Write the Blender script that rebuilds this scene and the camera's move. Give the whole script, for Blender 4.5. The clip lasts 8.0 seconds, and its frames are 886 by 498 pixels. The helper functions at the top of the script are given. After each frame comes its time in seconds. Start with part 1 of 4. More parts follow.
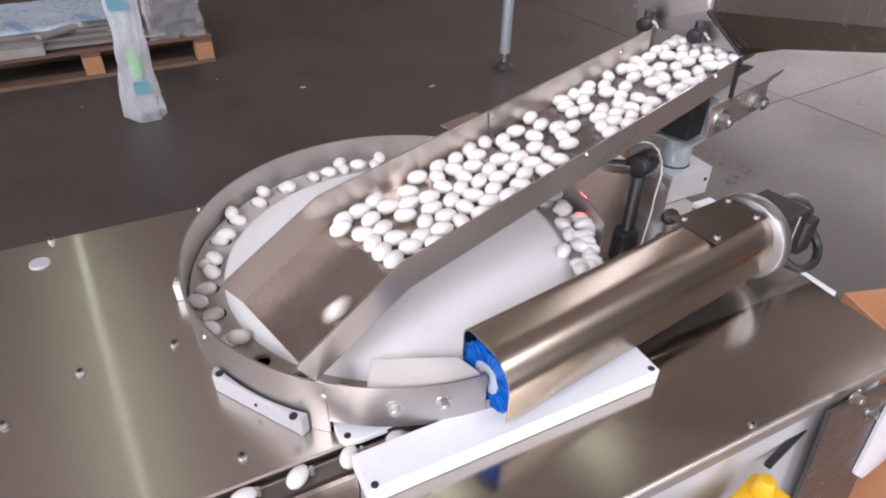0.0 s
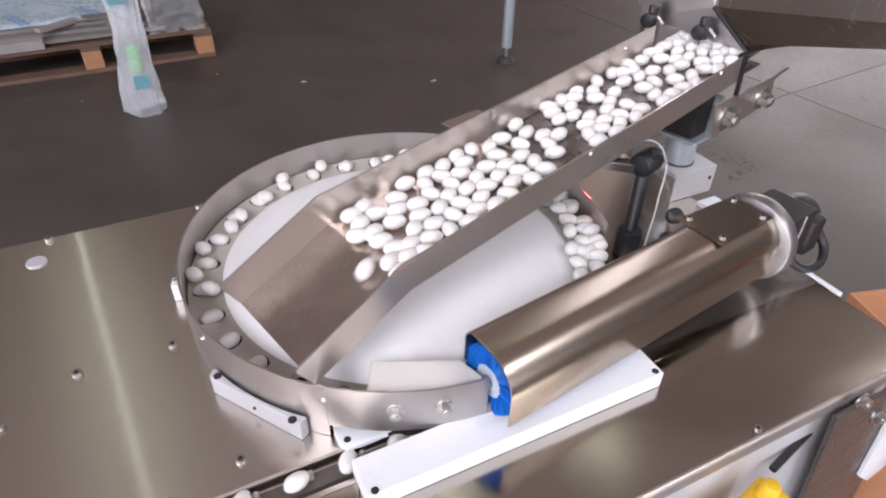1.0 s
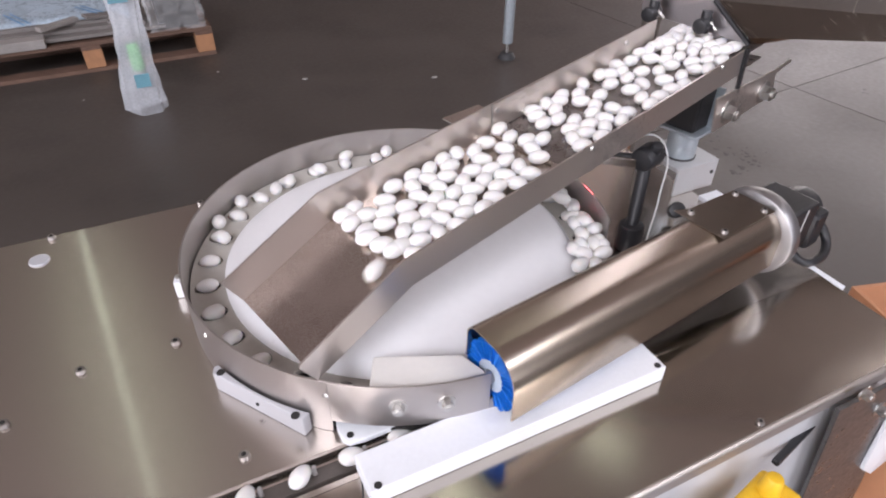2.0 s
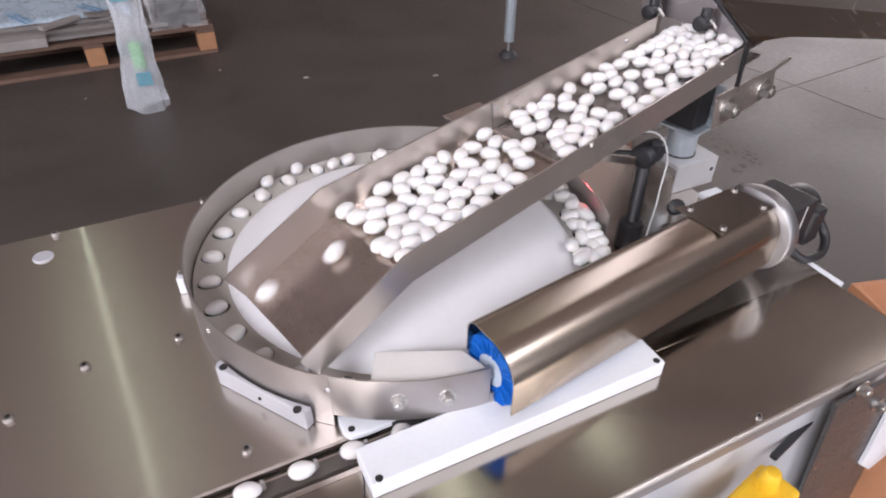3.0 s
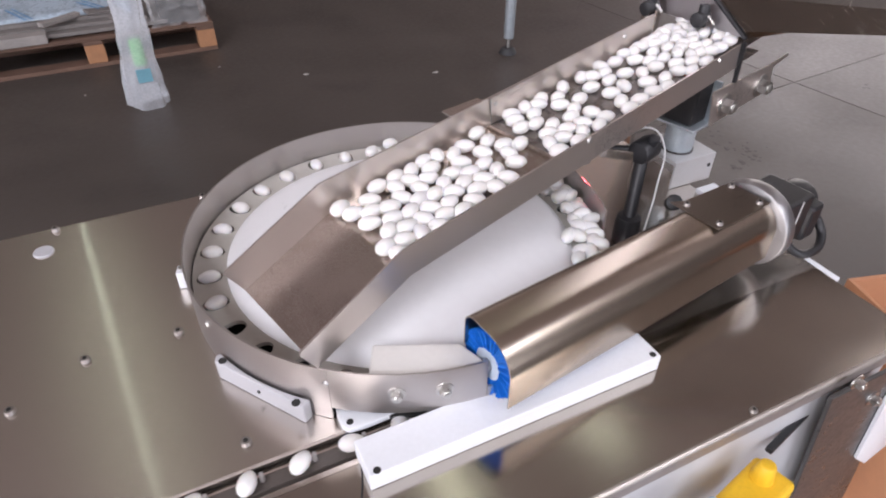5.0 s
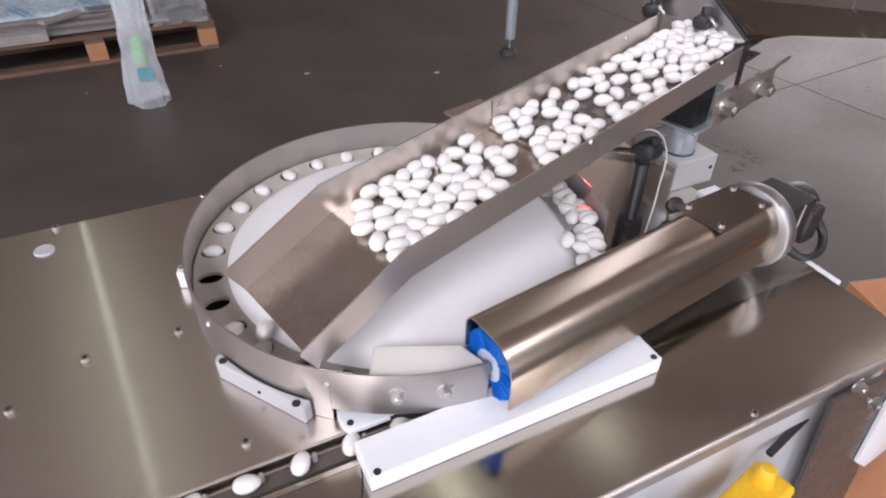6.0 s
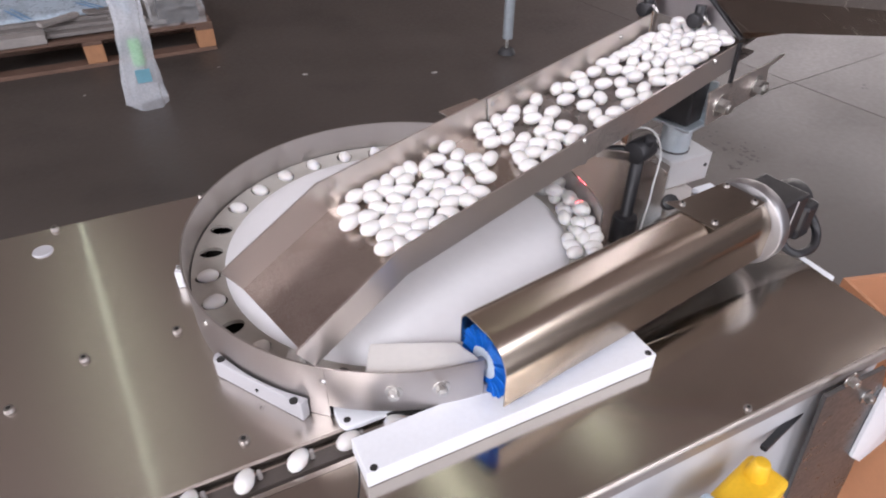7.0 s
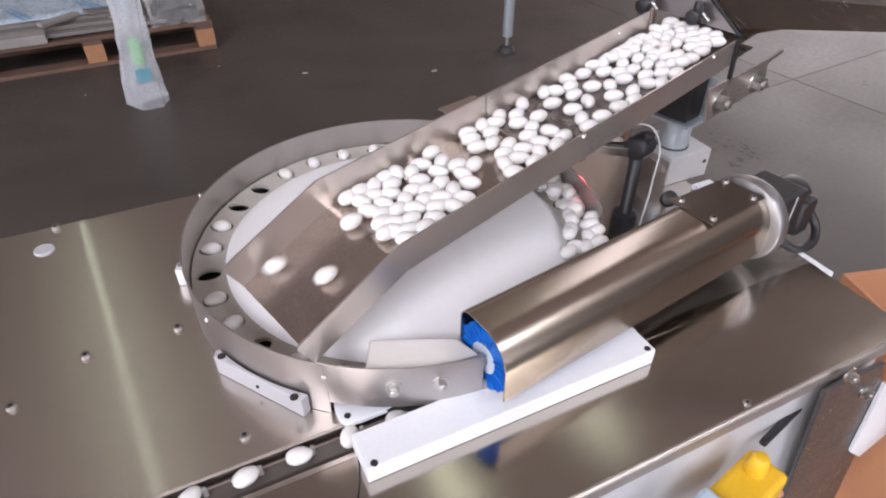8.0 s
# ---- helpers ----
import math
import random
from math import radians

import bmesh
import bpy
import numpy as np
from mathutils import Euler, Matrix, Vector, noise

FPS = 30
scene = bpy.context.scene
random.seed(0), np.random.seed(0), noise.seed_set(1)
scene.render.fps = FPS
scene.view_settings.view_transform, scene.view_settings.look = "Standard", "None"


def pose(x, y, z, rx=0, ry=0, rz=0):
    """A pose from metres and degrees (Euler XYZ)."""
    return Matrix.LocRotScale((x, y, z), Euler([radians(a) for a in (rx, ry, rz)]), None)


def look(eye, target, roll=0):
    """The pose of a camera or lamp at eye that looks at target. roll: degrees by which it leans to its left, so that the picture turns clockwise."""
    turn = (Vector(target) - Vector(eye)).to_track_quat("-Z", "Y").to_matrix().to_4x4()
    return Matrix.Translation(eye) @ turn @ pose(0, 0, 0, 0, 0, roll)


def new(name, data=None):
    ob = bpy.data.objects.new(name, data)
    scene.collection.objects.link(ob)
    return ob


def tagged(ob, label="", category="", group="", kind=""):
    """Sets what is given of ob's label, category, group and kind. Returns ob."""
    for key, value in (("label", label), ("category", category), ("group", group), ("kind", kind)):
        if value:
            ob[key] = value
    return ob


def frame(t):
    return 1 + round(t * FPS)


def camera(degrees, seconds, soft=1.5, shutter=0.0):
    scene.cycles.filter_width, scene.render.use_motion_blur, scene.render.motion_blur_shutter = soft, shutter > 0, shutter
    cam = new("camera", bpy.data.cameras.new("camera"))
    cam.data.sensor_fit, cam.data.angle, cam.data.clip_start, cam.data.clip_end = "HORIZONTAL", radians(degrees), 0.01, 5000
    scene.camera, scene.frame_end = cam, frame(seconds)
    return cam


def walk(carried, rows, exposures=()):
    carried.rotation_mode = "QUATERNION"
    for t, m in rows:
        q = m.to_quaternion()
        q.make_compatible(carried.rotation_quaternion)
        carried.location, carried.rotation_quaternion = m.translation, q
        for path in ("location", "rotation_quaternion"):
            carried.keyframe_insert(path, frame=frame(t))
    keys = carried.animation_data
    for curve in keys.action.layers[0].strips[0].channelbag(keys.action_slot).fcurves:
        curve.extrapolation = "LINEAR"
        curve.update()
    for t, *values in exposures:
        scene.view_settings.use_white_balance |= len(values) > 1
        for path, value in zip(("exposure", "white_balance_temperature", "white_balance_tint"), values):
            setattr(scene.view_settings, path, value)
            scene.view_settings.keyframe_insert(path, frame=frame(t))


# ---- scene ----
T = 0.85                      # height of the machine's table top above the hall floor
cam = camera(70.69, 8.0, soft=2.0, shutter=0.5)
walk(cam, [
    (0.0, look((-0.2318, -0.5750, 1.3422), (0.0594, -0.0000, 0.8682), 0.98)),
    (0.5, look((-0.2289, -0.5694, 1.3421), (0.0602, 0.0038, 0.8647), 1.11)),
    (1.0, look((-0.2271, -0.5644, 1.3420), (0.0612, 0.0071, 0.8621), 1.01)),
    (1.5, look((-0.2265, -0.5643, 1.3407), (0.0605, 0.0059, 0.8585), 0.69)),
    (3.0, look((-0.2288, -0.5709, 1.3420), (0.0539, -0.0006, 0.8574), 0.44)),
    (3.5, look((-0.2285, -0.5724, 1.3416), (0.0542, -0.0040, 0.8548), 0.58)),
    (4.0, look((-0.2295, -0.5750, 1.3424), (0.0506, -0.0065, 0.8543), 0.57)),
    (4.5, look((-0.2284, -0.5771, 1.3424), (0.0530, -0.0086, 0.8550), 0.31)),
    (6.0, look((-0.2297, -0.5745, 1.3427), (0.0522, -0.0061, 0.8554), 0.80)),
    (6.5, look((-0.2292, -0.5783, 1.3433), (0.0533, -0.0104, 0.8557), 0.56)),
    (7.0, look((-0.2281, -0.5812, 1.3443), (0.0542, -0.0129, 0.8571), 0.47)),
    (7.5, look((-0.2274, -0.5823, 1.3439), (0.0549, -0.0131, 0.8577), 0.32)),
    (8.0, look((-0.2281, -0.5844, 1.3439), (0.0527, -0.0166, 0.8553), 0.21)),
], exposures=[(0.0, 0.09, 6200, 19), (1.7, 0.06, 6200, 19), (3.2, 0.0, 6200, 19), (8.0, 0.0, 6200, 19)])

# ---------------------------------------------------------------- light
world = bpy.data.worlds.new("hall_sky")
scene.world = world
world.use_nodes = True
wn = world.node_tree
sky = wn.nodes.new("ShaderNodeTexSky")
sky.sky_type = "NISHITA"
sky.sun_disc = False
sky.sun_elevation, sky.sun_rotation = radians(40), radians(23)
wn.links.new(sky.outputs[0], wn.nodes["Background"].inputs[0])
wn.nodes["Background"].inputs[1].default_value = 0.10

sun = new("sun", bpy.data.lights.new("sun", "SUN"))
sun.data.energy, sun.data.angle, sun.data.color = 2.5, radians(0.5), (1.0, 0.95, 0.88)
sun.matrix_world = look((3.0, 7.0, 6.5), (0, 0, 0))

HALL_X, HALL_Y, HALL_H = (-9.0, 13.0), (-9.0, 12.0), 6.0
SKYLIGHTS = [(-5.4, -5.2, 3.8, 5.8), (3.7, -6.0, 1.8, 5.0)]
for (sx, sy, sw, sl), glow in zip(SKYLIGHTS, (45.0, 38.0)):
    lamp = new("skylight_daylight", bpy.data.lights.new("skylight_daylight", "AREA"))
    lamp.data.shape, lamp.data.size, lamp.data.size_y = "RECTANGLE", sw, sl
    lamp.data.energy, lamp.data.color = glow * sw * sl, (0.965, 0.985, 0.985)
    lamp.matrix_world = pose(sx, sy, HALL_H + 0.1)
STRIPS = [(-1.44, 6.00, 5.8, 7.0), (1.34, 2.75, 1.7, 2.4), (3.02, 2.80, 1.7, 2.0)]   # strip lamps: x, y, length, power
for tx, ty, tl, power in STRIPS:
    lamp = new("strip_light", bpy.data.lights.new("strip_light", "AREA"))
    lamp.data.shape, lamp.data.size, lamp.data.size_y = "RECTANGLE", 0.06, tl
    lamp.data.energy, lamp.data.color = power, (0.90, 1.0, 0.72)
    lamp.matrix_world = pose(tx, ty, HALL_H - 0.12, 0, 0, 5.7)
FILL_W = (-6.0, 1.0, 4.5)       # unseen opening added in the west wall for fill: y from, y to, height
lamp = new("west_fill_light", bpy.data.lights.new("west_fill_light", "AREA"))
lamp.data.shape, lamp.data.size, lamp.data.size_y = "RECTANGLE", FILL_W[1] - FILL_W[0], FILL_W[2]
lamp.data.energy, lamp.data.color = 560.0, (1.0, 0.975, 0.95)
lamp.matrix_world = pose(HALL_X[0] - 0.15, (FILL_W[0] + FILL_W[1]) / 2, FILL_W[2] / 2, 90, 0, -90)

FILL_E = (2.5, 11.5, 5.6)     # added, unseen east opening whose fill brightens the floor: y from, y to, height
lamp = new("east_fill_light", bpy.data.lights.new("east_fill_light", "AREA"))
lamp.data.shape, lamp.data.size, lamp.data.size_y = "RECTANGLE", FILL_E[1] - FILL_E[0], FILL_E[2]
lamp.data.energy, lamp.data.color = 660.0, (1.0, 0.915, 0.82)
lamp.matrix_world = pose(HALL_X[1] + 0.15, (FILL_E[0] + FILL_E[1]) / 2, FILL_E[2] / 2, 90, 0, 90)

FILL_S = (0.5, 5.5, 4.5)      # south opening, unseen, added to light front faces: x from, x to, height
lamp = new("south_fill_light", bpy.data.lights.new("south_fill_light", "AREA"))
lamp.data.shape, lamp.data.size, lamp.data.size_y = "RECTANGLE", FILL_S[1] - FILL_S[0], FILL_S[2]
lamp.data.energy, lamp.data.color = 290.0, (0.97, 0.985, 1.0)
lamp.matrix_world = pose((FILL_S[0] + FILL_S[1]) / 2, HALL_Y[0] - 0.15, FILL_S[2] / 2, 90, 0, 0)

# ---------------------------------------------------------------- materials
def material(name, base, rough=0.5, metal=0.0, tint=0.12, scale=30.0, bump=0.1, stretch=(1, 1, 1), fine=8.0,
             spread=0.12, coat=0.0, trans=0.0, sss=0.0, rand=0.0, dirt=None, aniso=0.0, coat_rough=0.1):
    """Principled surface with variation at two scales, relief and an optional stain colour."""
    m = bpy.data.materials.new(name)
    m.use_nodes = True
    nt = m.node_tree
    n, l = nt.nodes, nt.links
    b = n["Principled BSDF"]
    tc, mp = n.new("ShaderNodeTexCoord"), n.new("ShaderNodeMapping")
    l.new(tc.outputs["Object"], mp.inputs[0])
    mp.inputs["Scale"].default_value = stretch
    big, small = n.new("ShaderNodeTexNoise"), n.new("ShaderNodeTexNoise")
    big.inputs["Scale"].default_value, small.inputs["Scale"].default_value = scale, scale * fine
    big.inputs["Detail"].default_value, small.inputs["Detail"].default_value = 4.0, 3.0
    l.new(tc.outputs["Object"], big.inputs["Vector"])
    l.new(mp.outputs[0], small.inputs["Vector"])
    add = n.new("ShaderNodeMath")
    l.new(big.outputs["Fac"], add.inputs[0])
    l.new(small.outputs["Fac"], add.inputs[1])
    ramp = n.new("ShaderNodeMapRange")
    ramp.inputs["From Min"].default_value, ramp.inputs["From Max"].default_value = 0.6, 1.4
    l.new(add.outputs[0], ramp.inputs["Value"])
    mix = n.new("ShaderNodeMix")
    mix.data_type = "RGBA"
    mix.inputs[6].default_value = tuple(c * (1 - tint) for c in base) + (1,)
    mix.inputs[7].default_value = tuple(min(1, c * (1 + tint)) for c in base) + (1,)
    l.new(ramp.outputs[0], mix.inputs[0])
    out = mix.outputs[2]
    if rand:
        oi, hsv, mr = n.new("ShaderNodeObjectInfo"), n.new("ShaderNodeHueSaturation"), n.new("ShaderNodeMapRange")
        mr.inputs["To Min"].default_value, mr.inputs["To Max"].default_value = 1 - rand, 1 + rand * 0.3
        l.new(oi.outputs["Random"], mr.inputs["Value"])
        l.new(mr.outputs[0], hsv.inputs["Value"])
        l.new(out, hsv.inputs["Color"])
        out = hsv.outputs[0]
    if dirt:
        sp, sr, dm = n.new("ShaderNodeTexNoise"), n.new("ShaderNodeMapRange"), n.new("ShaderNodeMix")
        sp.inputs["Scale"].default_value, sp.inputs["Detail"].default_value = dirt[3], 6.0
        l.new(tc.outputs["Object"], sp.inputs["Vector"])
        sr.inputs["From Min"].default_value, sr.inputs["From Max"].default_value = 0.52, 0.72
        sr.inputs["To Max"].default_value = dirt[4]
        l.new(sp.outputs["Fac"], sr.inputs["Value"])
        dm.data_type = "RGBA"
        dm.inputs[7].default_value = tuple(dirt[:3]) + (1,)
        l.new(sr.outputs[0], dm.inputs[0])
        l.new(out, dm.inputs[6])
        out = dm.outputs[2]
    l.new(out, b.inputs["Base Color"])
    rr = n.new("ShaderNodeMapRange")
    rr.inputs["From Min"].default_value, rr.inputs["From Max"].default_value = 0.6, 1.4
    rr.inputs["To Min"].default_value, rr.inputs["To Max"].default_value = max(0.02, rough - spread), min(1, rough + spread)
    l.new(add.outputs[0], rr.inputs["Value"])
    l.new(rr.outputs[0], b.inputs["Roughness"])
    b.inputs["Metallic"].default_value = metal
    b.inputs["Coat Weight"].default_value = coat
    b.inputs["Coat Roughness"].default_value = coat_rough
    b.inputs["Transmission Weight"].default_value = trans
    b.inputs["Anisotropic"].default_value = aniso
    if sss:
        b.inputs["Subsurface Weight"].default_value = sss
        b.inputs["Subsurface Radius"].default_value = (0.004, 0.003, 0.002)
        b.inputs["Subsurface Scale"].default_value = 1.0
    if bump:
        bp = n.new("ShaderNodeBump")
        bp.inputs["Strength"].default_value, bp.inputs["Distance"].default_value = bump, 0.002
        l.new(small.outputs["Fac"], bp.inputs["Height"])
        l.new(bp.outputs[0], b.inputs["Normal"])
    return m


STEEL = material("brushed_steel_sheet", (0.67, 0.615, 0.565), 0.27, 1.0, 0.008, 3.0, 0.0, (2, 120, 120), 4.0, 0.003, coat=0.75, coat_rough=0.065)
STEEL_SATIN = material("satin_trough_steel", (0.63, 0.575, 0.535), 0.31, 0.88, 0.05, 8.0, 0.015, (2, 90, 90), 4.0, 0.06)
STEEL_HOOD = material("brushed_hood_steel", (0.47, 0.405, 0.335), 0.25, 1.0, 0.02, 5.0, 0.003, (1.5, 160, 160), 4.0, 0.02)
# Darker than the hood: the ceiling's dark reflection is put into this colour
STEEL_LID = material("lid_steel_dark_reflection", (0.23, 0.195, 0.165), 0.30, 1.0, 0.08, 20.0, 0.02, (1.5, 160, 160), 4.0, 0.05)
# Lighter copy of the hopper's steel; the gate's bright reflection is in the colour
STEEL_GATE = material("gate_steel_bright_reflection", (0.62, 0.59, 0.60), 0.34, 1.0, 0.06, 8.0, 0.02, (90, 2, 2), 4.0, 0.06)
STEEL_RING = material("rolled_steel_band", (0.53, 0.50, 0.485), 0.44, 1.0, 0.06, 6.0, 0.04, (3, 3, 90), 4.0, 0.06)
# Trough floors: darker blotches over the steel, the upper run darkest
STEEL_DARK = material("mottled_trough_steel", (0.55, 0.485, 0.44), 0.26, 1.0, 0.08, 10.0, 0.02, (2, 60, 60), 4.0, 0.06, dirt=(0.30, 0.25, 0.22, 16.0, 0.25))
TROUGH_DARK = material("dark_mottled_trough_floor", (0.27, 0.24, 0.225), 0.30, 0.9, 0.20, 60.0, 0.15, (1, 1, 1), 5.0, 0.10, dirt=(0.10, 0.09, 0.085, 34.0, 0.5))
# Hopper sides: their shade is put into a darker steel colour
STEEL_HOPPER = material("shaded_hopper_steel", (0.35, 0.315, 0.285), 0.26, 1.0, 0.03, 3.0, 0.004, (120, 2, 2), 4.0, 0.05)
LUG_PLASTIC = material("grey_translucent_lug", (0.40, 0.375, 0.36), 0.35, 0.0, 0.1, 60.0, 0.05, trans=0.2)
STEEL_FRONT = material("polished_front_plate_steel", (0.50, 0.455, 0.405), 0.16, 1.0, 0.025, 3.0, 0.004, (2, 120, 120), 4.0, 0.02)
EDGE_STEEL = material("worn_rounded_edge_steel", (0.47, 0.425, 0.385), 0.42, 1.0, 0.06, 20.0, 0.02, (3, 90, 90), 4.0, 0.06)
SCREW_STEEL = material("dull_screw_steel", (0.42, 0.395, 0.375), 0.42, 1.0, 0.08, 200.0, 0.05)
BOLT_STEEL = material("zinc_bolt_steel", (0.56, 0.55, 0.53), 0.33, 1.0, 0.08, 200.0, 0.05)
ALU = material("cast_aluminium", (0.36, 0.355, 0.36), 0.40, 1.0, 0.06, 40.0, 0.05)
SATIN_GREY = material("satin_grey_bracket", (0.55, 0.55, 0.55), 0.5, 0.3, 0.06, 40.0, 0.05)
GALVANISED = material("galvanised_tube", (0.52, 0.58, 0.62), 0.45, 0.6, 0.12, 60.0, 0.08)
WHITE_PLASTIC = material("white_polyethylene", (0.78, 0.80, 0.83), 0.42, 0.0, 0.03, 25.0, 0.04, dirt=(0.62, 0.61, 0.58, 12.0, 0.25))
DOME_WHITE = material("matt_white_dome_plastic", (0.87, 0.87, 0.88), 0.38, 0.0, 0.02, 12.0, 0.03)
DISC_GREY = material("worn_grey_plastic_rim", (0.47, 0.45, 0.41), 0.45, 0.0, 0.06, 20.0, 0.05, dirt=(0.34, 0.32, 0.28, 15.0, 0.4))
PALE_PLASTIC = material("pale_plastic_wiper", (0.76, 0.74, 0.70), 0.45, 0.0, 0.03, 20.0, 0.04)
SWEET = material("white_sugar_shell", (0.80, 0.785, 0.765), 0.48, 0.0, 0.03, 90.0, 0.06, sss=0.15, rand=0.05)
HOLDER_PLASTIC = material("milky_grey_plastic", (0.44, 0.44, 0.46), 0.38, 0.0, 0.04, 25.0, 0.04, dirt=(0.36, 0.36, 0.37, 14.0, 0.3))
BRACKET_DARK = material("dark_oiled_bracket", (0.085, 0.080, 0.078), 0.34, 0.35, 0.05, 18.0, 0.01)
LIP_STEEL = material("worn_edge_steel", (0.34, 0.30, 0.28), 0.5, 0.5, 0.1, 12.0, 0.05)
BELT_GREY = material("worn_brown_grey_belt", (0.095, 0.080, 0.072), 0.42, 0.0, 0.15, 60.0, 0.1, dirt=(0.09, 0.08, 0.075, 40.0, 0.5))
BLACK = material("black_plastic", (0.018, 0.018, 0.020), 0.42, 0.0, 0.25, 60.0, 0.08)
RUBBER = material("dark_rubber", (0.03, 0.03, 0.032), 0.65, 0.0, 0.25, 40.0, 0.1)
BLUE = material("blue_nylon_bristle", (0.009, 0.14, 0.52), 0.42, 0.0, 0.35, 120.0, 0.15)
CLEAR_GREY = material("frosted_grey_core", (0.36, 0.42, 0.50), 0.5, 0.0, 0.05, 40.0, 0.03)
CABLE = material("grey_cable", (0.55, 0.55, 0.54), 0.5, 0.0, 0.08, 60.0, 0.05)
YELLOW = material("yellow_plastic", (0.78, 0.47, 0.02), 0.45, 0.0, 0.08, 30.0, 0.06)
GREY_PANEL = material("light_grey_panel", (0.54, 0.54, 0.55), 0.45, 0.0, 0.05, 10.0, 0.04)
ORANGE_CARD = material("orange_brown_cardboard", (0.50, 0.235, 0.12), 0.75, 0.0, 0.12, 18.0, 0.15, (1, 1, 14))
CONCRETE = material("sealed_concrete", (0.069, 0.058, 0.051), 0.50, 0.0, 0.22, 1.7, 0.12, (1, 1, 1), 22.0, 0.14, dirt=(0.041, 0.0345, 0.031, 2.3, 0.55))
JOINT = material("joint_filler", (0.05, 0.047, 0.045), 0.9, 0.0, 0.2, 20.0, 0.1)
STAIN = material("dried_dark_drip", (0.050, 0.043, 0.038), 0.6, 0.0, 0.2, 40.0, 0.05)
HALL_WALL = material("hall_wall_panel", (0.24, 0.205, 0.195), 0.7, 0.0, 0.08, 0.8, 0.05)
HALL_ROOF = material("hall_roof_deck", (0.66, 0.56, 0.535), 0.7, 0.0, 0.12, 0.7, 0.05)
WOOD = material("weathered_pallet_wood", (0.15, 0.088, 0.062), 0.75, 0.0, 0.35, 6.0, 0.3, (1.5, 25, 25), 3.0, rand=0.25)
WOOD_END = material("fresh_pallet_block_wood", (0.40, 0.20, 0.10), 0.75, 0.0, 0.2, 20.0, 0.3, (20, 2, 20), 3.0, rand=0.15)
SLAB_GREY = material("weathered_grey_boards", (0.20, 0.185, 0.175), 0.6, 0.0, 0.15, 6.0, 0.1)
PLANK_PALE = material("pale_grey_plank", (0.30, 0.28, 0.265), 0.7, 0.0, 0.25, 8.0, 0.2, (2, 30, 30), 3.0)
FILM_BLUE = material("pale_blue_protective_film", (0.46, 0.57, 0.67), 0.28, 0.0, 0.10, 5.0, 0.2)
PRINT_BLUE = material("blue_film_print", (0.12, 0.30, 0.52), 0.4, 0.0, 0.1, 20.0, 0.05)
CLEAR_FILM = material("clear_plastic_film", (0.88, 0.90, 0.92), 0.14, 0.0, 0.04, 14.0, 0.3)
CLEAR_FILM.node_tree.nodes["Principled BSDF"].inputs["Alpha"].default_value = 0.16
BAG_FILM = material("milky_bag_film", (0.80, 0.84, 0.90), 0.28, 0.0, 0.12, 14.0, 0.3)
BAG_FILM.node_tree.nodes["Principled BSDF"].inputs["Alpha"].default_value = 0.34
GREEN = material("green_bag_content", (0.12, 0.42, 0.12), 0.6, 0.0, 0.2, 20.0, 0.1)
TEAL = material("teal_print", (0.16, 0.36, 0.44), 0.5, 0.0, 0.15, 20.0, 0.05)
# Near-black stand-in for shade inside holes, sockets, slots and the belt channel
RECESS_SHADE = material("painted_recess_shade", (0.02, 0.019, 0.018), 0.8, 0.0, 0.2, 20.0, 0.05)


# ---------------------------------------------------------------- mesh helpers
def part(name, bm, mat, parent=None, label="", smooth=False, m=None):
    me = bpy.data.meshes.new(name)
    bmesh.ops.recalc_face_normals(bm, faces=bm.faces)
    bm.to_mesh(me)
    bm.free()
    me.materials.append(mat)
    if smooth:
        for p in me.polygons:
            p.use_smooth = True
        me.set_sharp_from_angle(angle=radians(38))
    ob = new(name, me)
    if parent:
        ob.parent = parent
    if m is not None:
        ob.matrix_basis = m
    return tagged(ob, label)


def empty(name, m, label, category, group="", kind=""):
    ob = new(name)
    ob.empty_display_size = 0.05
    ob.matrix_basis = m
    return tagged(ob, label, category, group, kind)


def box(x0, x1, y0, y1, z0, z1, bevel=0.0, seg=2, bm=None):
    b = bmesh.new()
    bmesh.ops.create_cube(b, size=1.0, matrix=Matrix.LocRotScale(((x0 + x1) / 2, (y0 + y1) / 2, (z0 + z1) / 2), None, (x1 - x0, y1 - y0, z1 - z0)))
    if bevel:
        bmesh.ops.bevel(b, geom=b.edges[:], offset=bevel, segments=seg, affect="EDGES", profile=0.5)
    return join(bm, b)


def join(bm, b):
    if bm is None:
        return b
    me = bpy.data.meshes.new("tmp")
    b.to_mesh(me)
    b.free()
    bm.from_mesh(me)
    bpy.data.meshes.remove(me)
    return bm


def tube(p0, p1, r0, r1=None, seg=20, bevel=0.0, bm=None):
    """A solid round bar from p0 to p1."""
    p0, p1 = Vector(p0), Vector(p1)
    b = bmesh.new()
    d = p1 - p0
    m = Matrix.Translation((p0 + p1) / 2) @ d.to_track_quat("Z", "Y").to_matrix().to_4x4()
    bmesh.ops.create_cone(b, cap_ends=True, segments=seg, radius1=r0, radius2=r0 if r1 is None else r1, depth=d.length, matrix=m)
    if bevel:
        rims = [e for e in b.edges if len(e.link_faces) == 2 and max(len(f.verts) for f in e.link_faces) > 4]
        bmesh.ops.bevel(b, geom=rims, offset=bevel, segments=2, affect="EDGES", profile=0.5)
    return join(bm, b)


